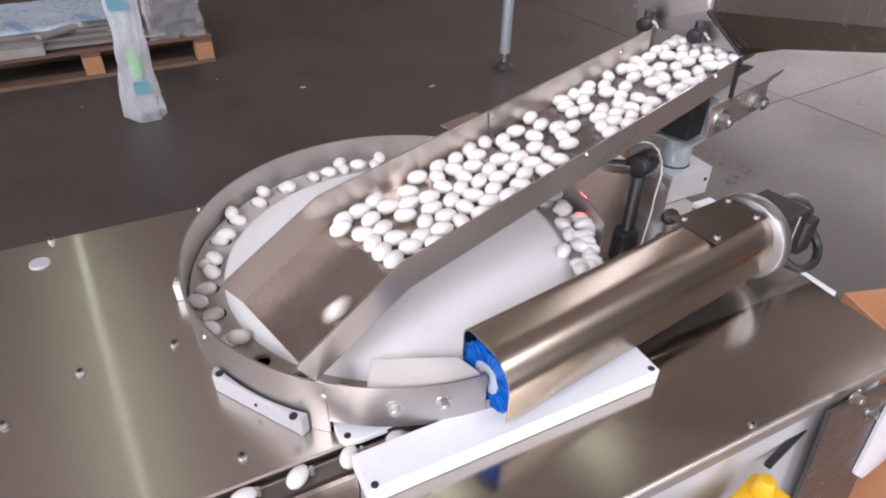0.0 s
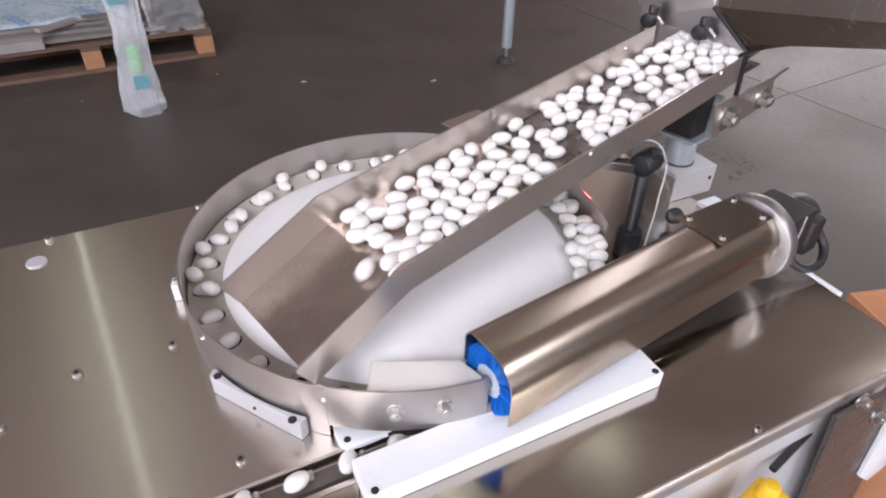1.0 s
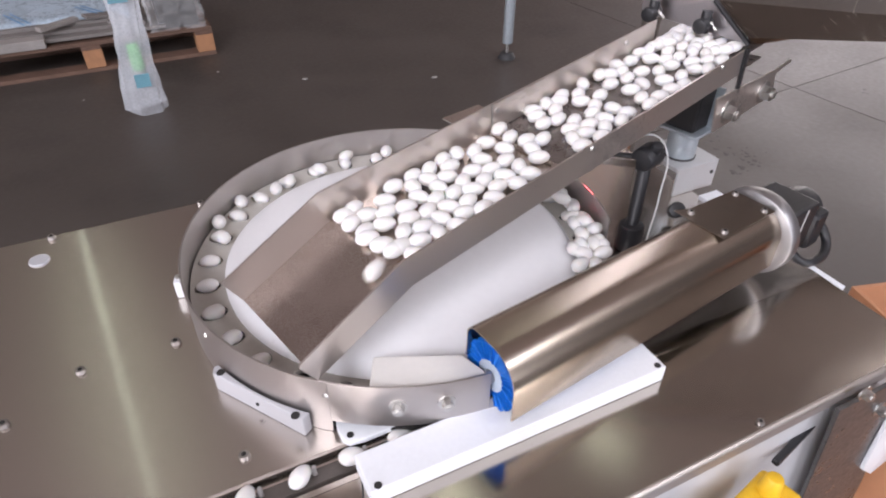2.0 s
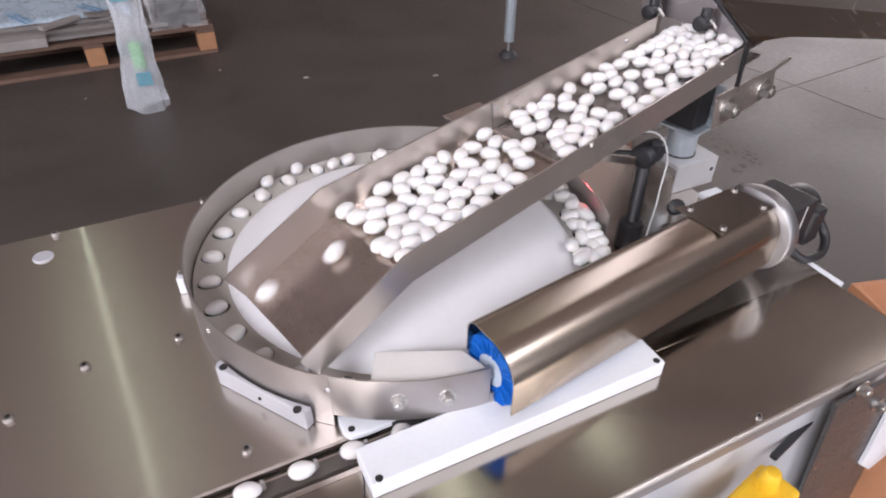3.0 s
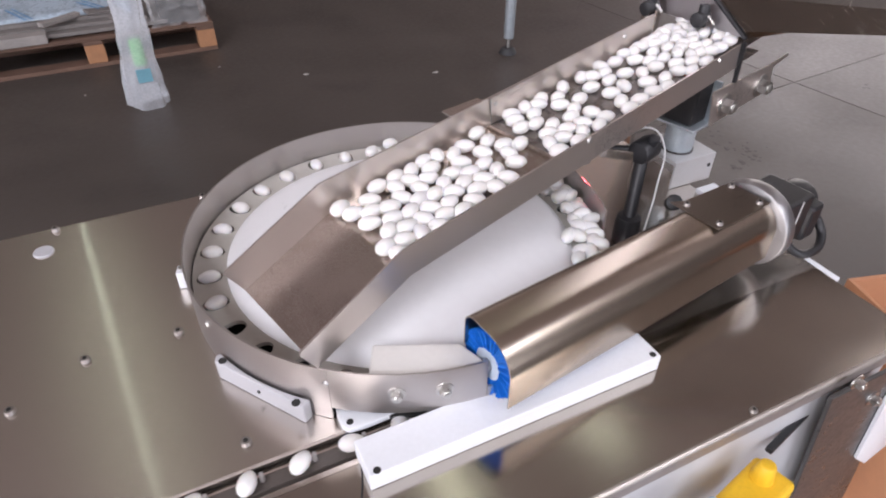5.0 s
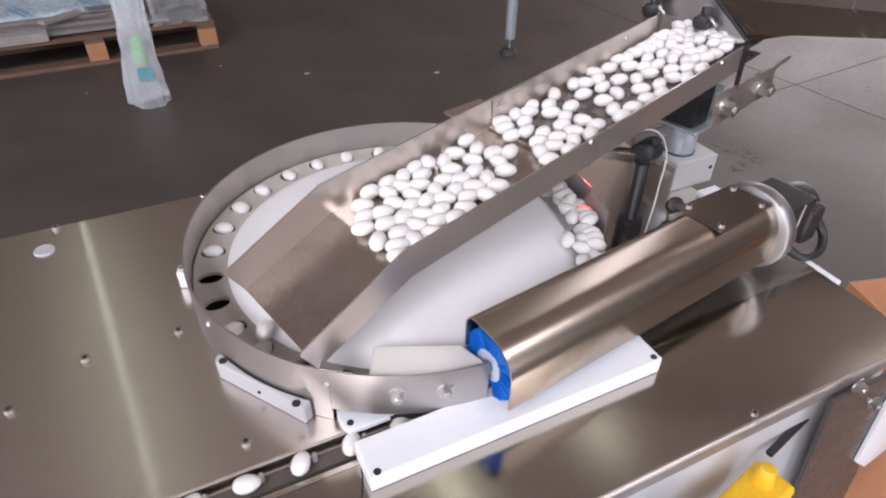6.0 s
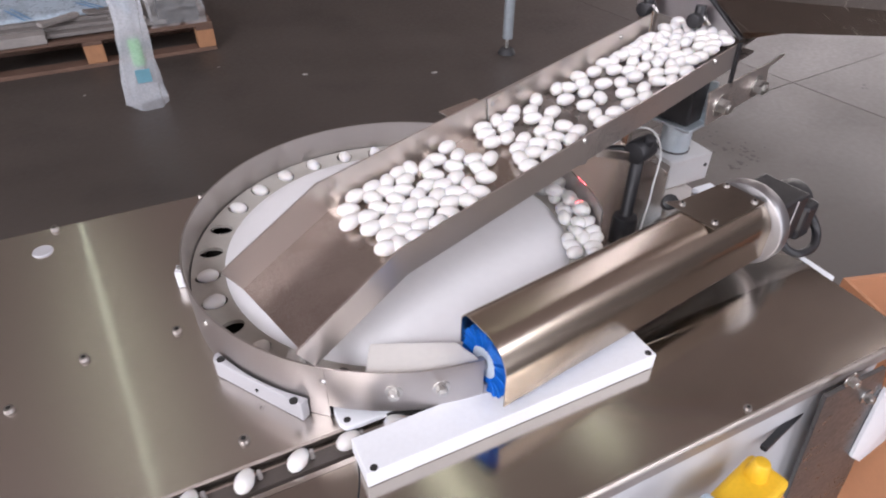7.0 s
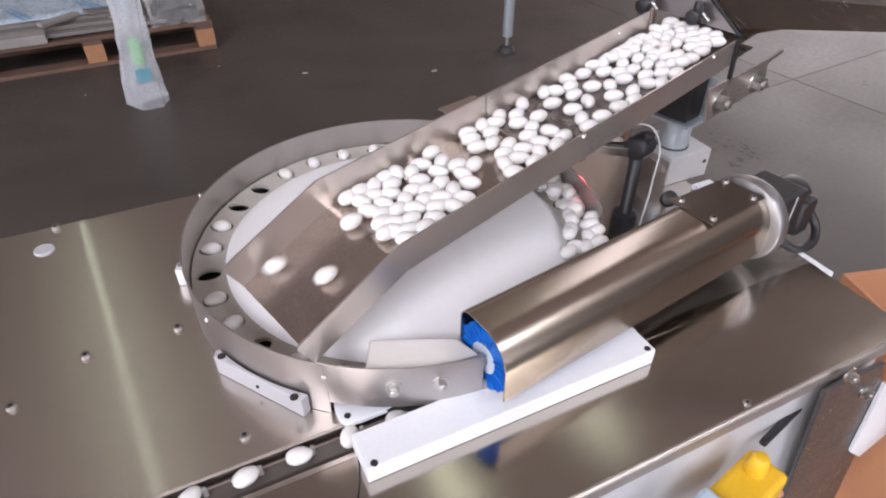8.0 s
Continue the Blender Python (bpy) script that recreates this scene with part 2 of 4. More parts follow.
def prism(points, z0, z1, bevel=0.0, bm=None):
    """A plate with the given outline."""
    b = bmesh.new()
    f = b.faces.new([b.verts.new((x, y, z0)) for x, y in points])
    top = bmesh.ops.extrude_face_region(b, geom=[f])
    bmesh.ops.translate(b, vec=(0, 0, z1 - z0), verts=[v for v in top["geom"] if isinstance(v, bmesh.types.BMVert)])
    bmesh.ops.recalc_face_normals(b, faces=b.faces)
    if bevel:
        bmesh.ops.bevel(b, geom=[e for e in b.edges if e.calc_face_angle(0) > 0.5], offset=bevel, segments=2, affect="EDGES", profile=0.5)
    return join(bm, b)


def sheet(profile, along, thick, bm=None):
    """Folded sheet: an open profile of points, extruded by the vector along, with thickness."""
    b = bmesh.new()
    a = Vector(along)
    v0 = [b.verts.new(Vector(p)) for p in profile]
    v1 = [b.verts.new(Vector(p) + a) for p in profile]
    for i in range(len(profile) - 1):
        b.faces.new((v0[i], v0[i + 1], v1[i + 1], v1[i]))
    bmesh.ops.recalc_face_normals(b, faces=b.faces)
    bmesh.ops.solidify(b, geom=b.faces[:], thickness=thick)
    return join(bm, b)


def arc(cx, cy, r, a0, a1, n):
    return [(cx + r * math.cos(radians(a0 + (a1 - a0) * i / n)), cy + r * math.sin(radians(a0 + (a1 - a0) * i / n))) for i in range(n + 1)]


def pipe(name, pts, r, mat, parent=None, label=""):
    """A bent cable along a smooth line."""
    cu = bpy.data.curves.new(name, "CURVE")
    cu.dimensions, cu.bevel_depth, cu.bevel_resolution = "3D", r, 3
    sp = cu.splines.new("BEZIER")
    sp.bezier_points.add(len(pts) - 1)
    for bp, p in zip(sp.bezier_points, pts):
        bp.co, bp.handle_left_type, bp.handle_right_type = p, "AUTO", "AUTO"
    cu.materials.append(mat)
    ob = new(name, cu)
    if parent:
        ob.parent = parent
    return tagged(ob, label)


def hex_bolt(parent, m, size=0.010, name="bolt"):
    """Hexagon bolt with washer, its shank along local z; a part with its washer under it."""
    b = tube((0, 0, 0.0012), (0, 0, 0.0012 + size * 0.62), size * 0.56, seg=6)
    b = tube((0, 0, 0.001), (0, 0, 0.0012 + size * 0.80), size * 0.30, seg=12, bm=b)
    head = part(name, b, BOLT_STEEL, parent, m=m)
    w = tube((0, 0, -0.0006), (0, 0, 0.0012), size * 0.86, seg=20)
    part("washer", w, BOLT_STEEL, head, smooth=True)
    return head


def cap_screw(parent, x, y, z, r=0.0035, mat=None):
    """Small round-headed screw with a socket, standing on z."""
    b = tube((0, 0, 0), (0, 0, r * 0.8), r, r * 0.8, seg=14)
    s = part("screw", b, mat or SCREW_STEEL, parent, smooth=True, m=pose(x, y, z))
    part("socket", tube((0, 0, r * 0.8), (0, 0, r * 0.82 + 0.0003), r * 0.45, seg=6), RECESS_SHADE, s)
    return s


# ---------------------------------------------------------------- hall
def hall():
    floor_ob = part("floor", box(HALL_X[0], HALL_X[1], HALL_Y[0], HALL_Y[1], -0.30, -0.012), JOINT)
    tagged(floor_ob, "grey-brown sealed concrete hall floor with joints", "floor", kind="structure")
    # slabs between the saw cuts; the grid is turned a little against the machine
    ang, ox, oy = radians(5.0), 2.93, 1.50
    size = 4.2
    for i in range(-4, 4):
        for j in range(-4, 4):
            s = part("slab", box(0.0025, size - 0.0025, 0.0025, size - 0.0025, -0.05, 0.0), CONCRETE, floor_ob)
            s.matrix_basis = Matrix.Translation((ox, oy, 0)) @ Matrix.Rotation(ang, 4, "Z") @ Matrix.Translation((i * size, j * size, 0))
    big = max(HALL_X[1], HALL_Y[1]) + 30
    ground = part("ground", box(-big, big, -big, big, -0.6, -0.31), CONCRETE)
    tagged(ground, "plain yard ground round the hall", "ground", kind="structure")
    x0, x1 = HALL_X
    y0, y1 = HALL_Y
    w = 0.25
    b = box(x0 - w, x0, y0, FILL_W[0], -0.3, HALL_H)
    b = box(x0 - w, x0, FILL_W[1], y1, -0.3, HALL_H, bm=b)
    b = box(x0 - w, x0, FILL_W[0], FILL_W[1], FILL_W[2], HALL_H, bm=b)
    tagged(part("wall_west", b, HALL_WALL), "plain hall wall with an unseen opening added for fill light", "wall", kind="structure")
    b = box(x0 - w, FILL_S[0], y0 - w, y0, -0.3, HALL_H)
    b = box(FILL_S[1], x1 + w, y0 - w, y0, -0.3, HALL_H, bm=b)
    b = box(FILL_S[0], FILL_S[1], y0 - w, y0, FILL_S[2], HALL_H, bm=b)
    tagged(part("wall_south", b, HALL_WALL), "plain painted hall wall with an unseen opening added for fill light", "wall", kind="structure")
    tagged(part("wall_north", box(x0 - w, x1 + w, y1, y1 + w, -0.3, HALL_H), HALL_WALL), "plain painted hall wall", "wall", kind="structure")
    b = box(x1, x1 + w, y0, FILL_E[0], -0.3, HALL_H)
    b = box(x1, x1 + w, FILL_E[1], y1, -0.3, HALL_H, bm=b)
    b = box(x1, x1 + w, FILL_E[0], FILL_E[1], FILL_E[2], HALL_H, bm=b)
    tagged(part("wall_east", b, HALL_WALL), "plain hall wall with an unseen opening added for fill light", "wall", kind="structure")
    # roof deck with skylight openings, laid as strips round them
    b = None
    xs = sorted({x0 - w, x1 + w} | {s[0] - s[2] / 2 for s in SKYLIGHTS} | {s[0] + s[2] / 2 for s in SKYLIGHTS})
    ys = sorted({y0 - w, y1 + w} | {s[1] - s[3] / 2 for s in SKYLIGHTS} | {s[1] + s[3] / 2 for s in SKYLIGHTS})
    for xa, xb in zip(xs, xs[1:]):
        for ya, yb in zip(ys, ys[1:]):
            mx, my = (xa + xb) / 2, (ya + yb) / 2
            if not any(abs(mx - s[0]) < s[2] / 2 and abs(my - s[1]) < s[3] / 2 for s in SKYLIGHTS):
                b = box(xa, xb, ya, yb, HALL_H, HALL_H + 0.2, bm=b)
    tagged(part("ceiling", b, HALL_ROOF), "brown-grey roof deck with skylight strips", "ceiling", kind="structure")

    for tx, ty, tl, power in STRIPS:
        strip = empty("strip_lamp", pose(tx, ty, HALL_H - 0.09, 0, 0, 5.7), "fluorescent strip lamp under the roof", "strip lamp", "strip lamps under the roof")
        part("housing", box(-0.10, 0.10, -tl / 2 - 0.2, tl / 2 + 0.2, -0.015, 0.088, 0.004), WHITE_PLASTIC, strip)


hall()


# ---------------------------------------------------------------- machine table
RING_R, RING_H = 0.250, 0.0685
BELT_Y = -0.228
X_LEFT, X_RIGHT, Y_BACK, Y_FRONT = -1.10, 0.46, 0.267, -0.374


def machine_table():
    t = empty("machine_table", pose(0, 0, T), "brushed stainless steel machine table with a belt channel", "machine table")
    # rear plate with its folded rear edge; a round hole sits under the turntable
    part("rear_plate", sheet([(X_LEFT, Y_BACK, -0.05), (X_LEFT, Y_BACK, -0.003), (X_LEFT, Y_BACK - 0.003, 0), (X_LEFT, -0.213, 0), (X_LEFT, -0.215, -0.002), (X_LEFT, -0.215, -0.014)],
                             (X_RIGHT - X_LEFT, 0, 0), 0.003), STEEL, t)
    edge = [(X_LEFT, Y_FRONT + 0.005 - 0.005 * math.sin(k), -0.005 + 0.005 * math.cos(k)) for k in np.linspace(0, 1.45, 7)]
    part("front_plate", sheet([(X_LEFT, -0.2505, -0.022), (X_LEFT, -0.2505, -0.002), (X_LEFT, -0.2525, 0), edge[0]], (X_RIGHT - X_LEFT, 0, 0), 0.003), STEEL_FRONT, t)
    part("front_edge", sheet(edge, (X_RIGHT - X_LEFT, 0, 0), 0.0029), EDGE_STEEL, t, "rounded front edge of the table", smooth=True)
    part("channel_cover", box(0.172, X_RIGHT, -0.2535, -0.2393, -0.004, 0.0004), STEEL_FRONT, t, "flat steel cover over the channel's end")
    part("channel_cover", box(0.172, X_RIGHT, -0.2387, -0.2125, -0.004, 0.0006), STEEL, t)
    part("front_lip", box(X_LEFT, X_RIGHT, Y_FRONT + 0.0003, Y_FRONT + 0.003, -0.018, -0.0046), LIP_STEEL, t, "dull folded lip of the front plate")
    part("channel_ledge", sheet([(X_LEFT, -0.2158, -0.0125), (X_LEFT, -0.2178, -0.0135), (X_LEFT, -0.2178, -0.03)], (X_RIGHT - X_LEFT, 0, 0), 0.002), STEEL, t)
    # floor coloured near-black for the shade below the belt
    part("channel_floor", box(X_LEFT, X_RIGHT, -0.2485, -0.2235, -0.040, -0.036), RECESS_SHADE, t)
    part("front_ledge", box(X_LEFT, X_RIGHT, -0.2475, -0.2405, -0.020, -0.008, 0.001), STEEL, t)
    part("skirt_panel", box(-0.30, X_RIGHT - 0.03, Y_FRONT + 0.008, Y_FRONT + 0.014, -0.42, -0.021), GREY_PANEL, t, "light grey panel under the front edge")
    part("rear_panel", box(X_LEFT + 0.01, X_RIGHT - 0.01, Y_BACK - 0.012, Y_BACK - 0.006, -0.60, -0.051), STEEL, t)
    part("side_panel", box(X_RIGHT - 0.012, X_RIGHT - 0.006, Y_FRONT + 0.02, Y_BACK - 0.02, -0.60, -0.006), STEEL, t)
    for lx in (X_LEFT + 0.03, X_RIGHT - 0.05):
        for ly in (Y_BACK - 0.05, Y_FRONT + 0.05):
            part("leg", box(lx - 0.02, lx + 0.02, ly - 0.02, ly + 0.02, -T + 0.03, -0.007, 0.003), STEEL, t)
            part("levelling_foot", tube((lx, ly, -T), (lx, ly, -T + 0.03), 0.03, 0.014), RUBBER, t, smooth=True)
    for x, y in ((-0.236, -0.187), (-0.393, 0.258), (-0.365, -0.013), (-0.272, -0.012), (-0.432, -0.054), (-0.203, 0.258), (-0.47, 0.258)):
        cap_screw(t, x, y, 0.0003, 0.0055)
    part("cover_cap", tube((-0.407, 0.212, 0.0), (-0.407, 0.212, 0.0022), 0.0125, 0.0115, seg=28), HOLDER_PLASTIC, t, "pale grey round cap", smooth=True)
    for x in (-0.136, 0.2137):
        cap_screw(t, x, Y_FRONT + 0.0097, 0.0003, 0.0042)
    pipe("thin_wire", [(-0.148, -0.246, -0.003), (-0.151, -0.262, 0.0015), (-0.160, -0.285, 0.0012), (-0.176, -0.312, 0.0012), (-0.196, -0.335, 0.0012)], 0.0007, BLACK, t)
    part("end_strip", box(X_RIGHT + 0.0005, X_RIGHT + 0.0085, -0.266, -0.19, -0.020, 0.0015, 0.001), WHITE_PLASTIC, t, "white plastic strip along the table's end")
    return t


machine_table()


def conveyor():
    c = empty("conveyor_belt", pose(0, BELT_Y, T), "dark narrow conveyor belt running in the table's channel", "conveyor")
    x0, x1 = -0.9309, 0.06
    b = bmesh.new()
    prof = [(x, -0.0105) for x in np.linspace(x1, x0, 20)] + [(x0 - 0.0345 * math.sin(a), -0.045 + 0.0345 * math.cos(a)) for a in np.linspace(0.2, math.pi - 0.2, 9)]
    prof += [(x, -0.0795) for x in np.linspace(x0, x1, 20)] + [(x1 + 0.0345 * math.sin(a), -0.045 - 0.0345 * math.cos(a)) for a in np.linspace(0.2, math.pi - 0.2, 9)]
    ring0 = [b.verts.new((x, -0.0068, z)) for x, z in prof]
    ring1 = [b.verts.new((x, 0.0085, z)) for x, z in prof]
    for i in range(len(prof)):
        j = (i + 1) % len(prof)
        b.faces.new((ring0[i], ring0[j], ring1[j], ring1[i]))
    bmesh.ops.recalc_face_normals(b, faces=b.faces)
    bmesh.ops.solidify(b, geom=b.faces[:], thickness=0.0015)
    part("belt", b, BELT_GREY, c)
    for x in (x0, x1):
        part("pulley", tube((x, -0.006, -0.045), (x, 0.006, -0.045), 0.032, seg=28), ALU, c, smooth=True)
    return c


belt_thing = conveyor()


# ---------------------------------------------------------------- ring, turntable, blocks
def band(r, a0, a1, z0, z1, thick, n):
    b = bmesh.new()
    lo = [b.verts.new((r * math.cos(a), r * math.sin(a), z0)) for a in np.radians(np.linspace(a0, a1, n))]
    hi = [b.verts.new((r * math.cos(a), r * math.sin(a), z1)) for a in np.radians(np.linspace(a0, a1, n))]
    for i in range(n - 1):
        b.faces.new((lo[i], lo[i + 1], hi[i + 1], hi[i]))
    bmesh.ops.recalc_face_normals(b, faces=b.faces)
    bmesh.ops.solidify(b, geom=b.faces[:], thickness=thick)
    return b


def ring_wall():
    r = empty("guard_ring", pose(0, 0, T), "round brushed steel guard wall round the turntable", "guard ring")
    part("wall_band", band(RING_R, -24, 231.5, 0.0005, RING_H, 0.002, 110), STEEL_RING, r, smooth=True)
    part("front_band", band(RING_R, 231.6, 265.5, 0.0165, RING_H, 0.002, 24), STEEL_RING, r, "raised front band above the pill outlet", smooth=True)
    part("outlet_band", band(RING_R + 0.0006, 265.6, 274.0, 0.0165, 0.034, 0.002, 8), STEEL_RING, r, smooth=True)
    for a in (246.0, 256.0):
        hex_bolt(r, Matrix.Translation((RING_R * math.cos(radians(a)), RING_R * math.sin(radians(a)), 0.044)) @ Matrix.Rotation(radians(a), 4, "Z") @ Matrix.Rotation(radians(90), 4, "Y"), 0.0098)
    for a in (196, 231, 18, 3, 341, 60, 140, 170):
        b = part("rivet", tube((0, 0, 0), (0, 0, 0.002), 0.0035, 0.002, seg=12), BOLT_STEEL, r, smooth=True)
        b.matrix_basis = Matrix.Translation((RING_R * math.cos(radians(a)), RING_R * math.sin(radians(a)), 0.05)) @ Matrix.Rotation(radians(a), 4, "Z") @ Matrix.Rotation(radians(90), 4, "Y")


ring_wall()

SLOT_R, SLOT_N, SLOT_PHASE, DISC_Z = 0.231, 30, 4.6, 0.030


def turntable():
    """Slotted rim and domed middle, turning together."""
    t = empty("turntable", pose(0, 0, T), "slowly turning slotted grey disc with a white dome", "turntable")
    r_in, r_out = 0.2085, 0.2465
    b = bmesh.new()
    # rim: one sector per slot, with an oval hole lying across the rim
    for k in range(SLOT_N):
        mid = 360 / SLOT_N * k
        half = 180 / SLOT_N
        m = 24
        hole, edge = [], []
        for i in range(m):
            a = 2 * math.pi * i / m
            hx, hy = 0.0145 * math.cos(a), 0.0102 * math.sin(a)
            hole.append((SLOT_R - 0.0035 + hx, hy))
            # the matching spot on the sector's border, in radius and angle
            c, s = math.cos(a), math.sin(a)
            q = 1 / max(abs(c), abs(s))
            edge.append(((r_in + r_out) / 2 + (r_out - r_in) / 2 * c * q, half * s * q))
        ca, sa = math.cos(radians(mid)), math.sin(radians(mid))
        vh = [b.verts.new((x * ca - y * sa, x * sa + y * ca, DISC_Z)) for x, y in hole]
        vl = [b.verts.new((x * ca - y * sa, x * sa + y * ca, DISC_Z - 0.005)) for x, y in hole]
        ve = [b.verts.new((r * math.cos(radians(mid + d)), r * math.sin(radians(mid + d)), DISC_Z)) for r, d in edge]
        for i in range(m):
            j = (i + 1) % m
            b.faces.new((vh[i], vh[j], ve[j], ve[i]))
            b.faces.new((vl[i], vl[j], vh[j], vh[i]))
    bmesh.ops.remove_doubles(b, verts=b.verts, dist=0.0002)
    bmesh.ops.recalc_face_normals(b, faces=b.faces)
    part("slotted_rim", b, DISC_GREY, t, "worn grey rim with oval slots")
    # plate darkened in its colour so the slots above look deep
    part("base_plate", tube((0, 0, 0.002), (0, 0, 0.006), 0.245, seg=72), RECESS_SHADE, t)
    # dome: low cone with a rounded shoulder, revolved
    prof = [(0.2085, 0.0302), (0.2065, 0.0322), (0.2020, 0.0360), (0.1950, 0.0400), (0.1850, 0.0438), (0.1700, 0.0476), (0.1450, 0.0518), (0.1100, 0.0555), (0.07, 0.0582), (0.03, 0.0596), (0.0, 0.0600)]
    b = bmesh.new()
    rings = []
    n = 96
    for r, z in prof[:-1]:
        rings.append([b.verts.new((r * math.cos(2 * math.pi * i / n), r * math.sin(2 * math.pi * i / n), z)) for i in range(n)])
    apex = b.verts.new((0, 0, prof[-1][1]))
    for u, v in zip(rings, rings[1:]):
        for i in range(n):
            b.faces.new((u[i], u[(i + 1) % n], v[(i + 1) % n], v[i]))
    for i in range(n):
        b.faces.new((rings[-1][i], rings[-1][(i + 1) % n], apex))
    part("dome", b, DOME_WHITE, t, "smooth matt white low dome", smooth=True)
    return t


turntable_thing = turntable()


def ring_block():
    """Plastic holder hugging the ring's outside."""
    h = empty("ring_holder", pose(0, 0, T), "white plastic holder block screwed beside the ring", "holder block")
    inner = arc(0, 0, 0.2525, 200.5, 226, 12)
    outer = [(-0.1718, -0.1845), (-0.1805, -0.1903), (-0.2437, -0.0975), (-0.2415, -0.0905)]
    part("block", prism(inner + outer, 0.0005, 0.025, 0.0015), HOLDER_PLASTIC, h)
    for x, y in ((-0.2362, -0.1003), (-0.1848, -0.1825)):
        part("screw_hole", tube((x, y, 0.0245), (x, y, 0.0254), 0.0042, seg=18), RECESS_SHADE, h)
    part("side_hole", tube((-0.2108, -0.1431, 0.013), (-0.2131, -0.1447, 0.013), 0.0018, seg=12), RECESS_SHADE, h)
    c = empty("ring_clip", pose(0, 0, T), "small pale plastic clip on the ring's outside", "clip")
    part("clip_body", prism([(-0.2525, 0.060), (-0.2480, 0.0745), (-0.2560, 0.0770), (-0.2605, 0.0625)], 0.0005, 0.024, 0.001), WHITE_PLASTIC, c)
    part("clip_screw", tube((-0.2540, 0.0690, 0.024), (-0.2540, 0.0690, 0.0265), 0.0025, seg=12), BOLT_STEEL, c)


ring_block()


def belt_guide():
    g = empty("outlet_guide", pose(0, 0, T), "white plastic outlet guide under the ring's front", "guide block")
    pts = [(-0.1500, -0.1860), (-0.1522, -0.1985), (-0.1518, -0.2120), (-0.1475, -0.2188), (-0.1330, -0.2205), (-0.1050, -0.2200), (-0.060, -0.2185), (-0.02, -0.2185), (-0.02, -0.19), (-0.06, -0.186)]
    part("block", prism(pts, 0.0005, 0.0065, 0.001), WHITE_PLASTIC, g)
    part("screw_hole", tube((-0.1437, -0.2108, 0.006), (-0.1437, -0.2108, 0.0069), 0.0034, seg=16), RECESS_SHADE, g)


belt_guide()


def rail():
    r = empty("guide_rail", pose(0, 0, T), "long white plastic guide rail bolted beside the belt", "guide rail")
    part("bar", prism([(-0.1500, -0.2825), (0.1660, -0.2825), (0.1660, -0.2420), (-0.1500, -0.2420)], 0.0005, 0.0205, 0.0012), WHITE_PLASTIC, r)
    for x in (-0.142, 0.159):
        part("screw_hole", tube((x, -0.277 if x > 0 else -0.2785, 0.020), (x, -0.277 if x > 0 else -0.2785, 0.0209), 0.0035, seg=16), RECESS_SHADE, r)


rail()


def wiper():
    w = empty("wiper_block", pose(0, 0, T), "pale plastic wiper block behind the ring's front", "wiper block")
    outer = arc(0, 0, 0.2465, 240, 265, 10)
    pts = outer + [(-0.0195, -0.2380), (-0.0288, -0.2109), (-0.1047, -0.1769)]
    part("block", prism(pts, 0.0345, 0.0605, 0.002), PALE_PLASTIC, w)
    a = radians(250)
    part("fixing_bracket", box(-0.008, 0.008, -0.0015, 0.0015, 0.031, 0.058), BOLT_STEEL, w, m=Matrix.Translation((0.2475 * math.cos(a), 0.2475 * math.sin(a), 0)) @ Matrix.Rotation(a + radians(90), 4, "Z"))


wiper()

# ---------------------------------------------------------------- brush unit
BRUSH = Matrix.Translation((-0.015, -0.280, T)) @ Matrix.Rotation(radians(8.5), 4, "Z")


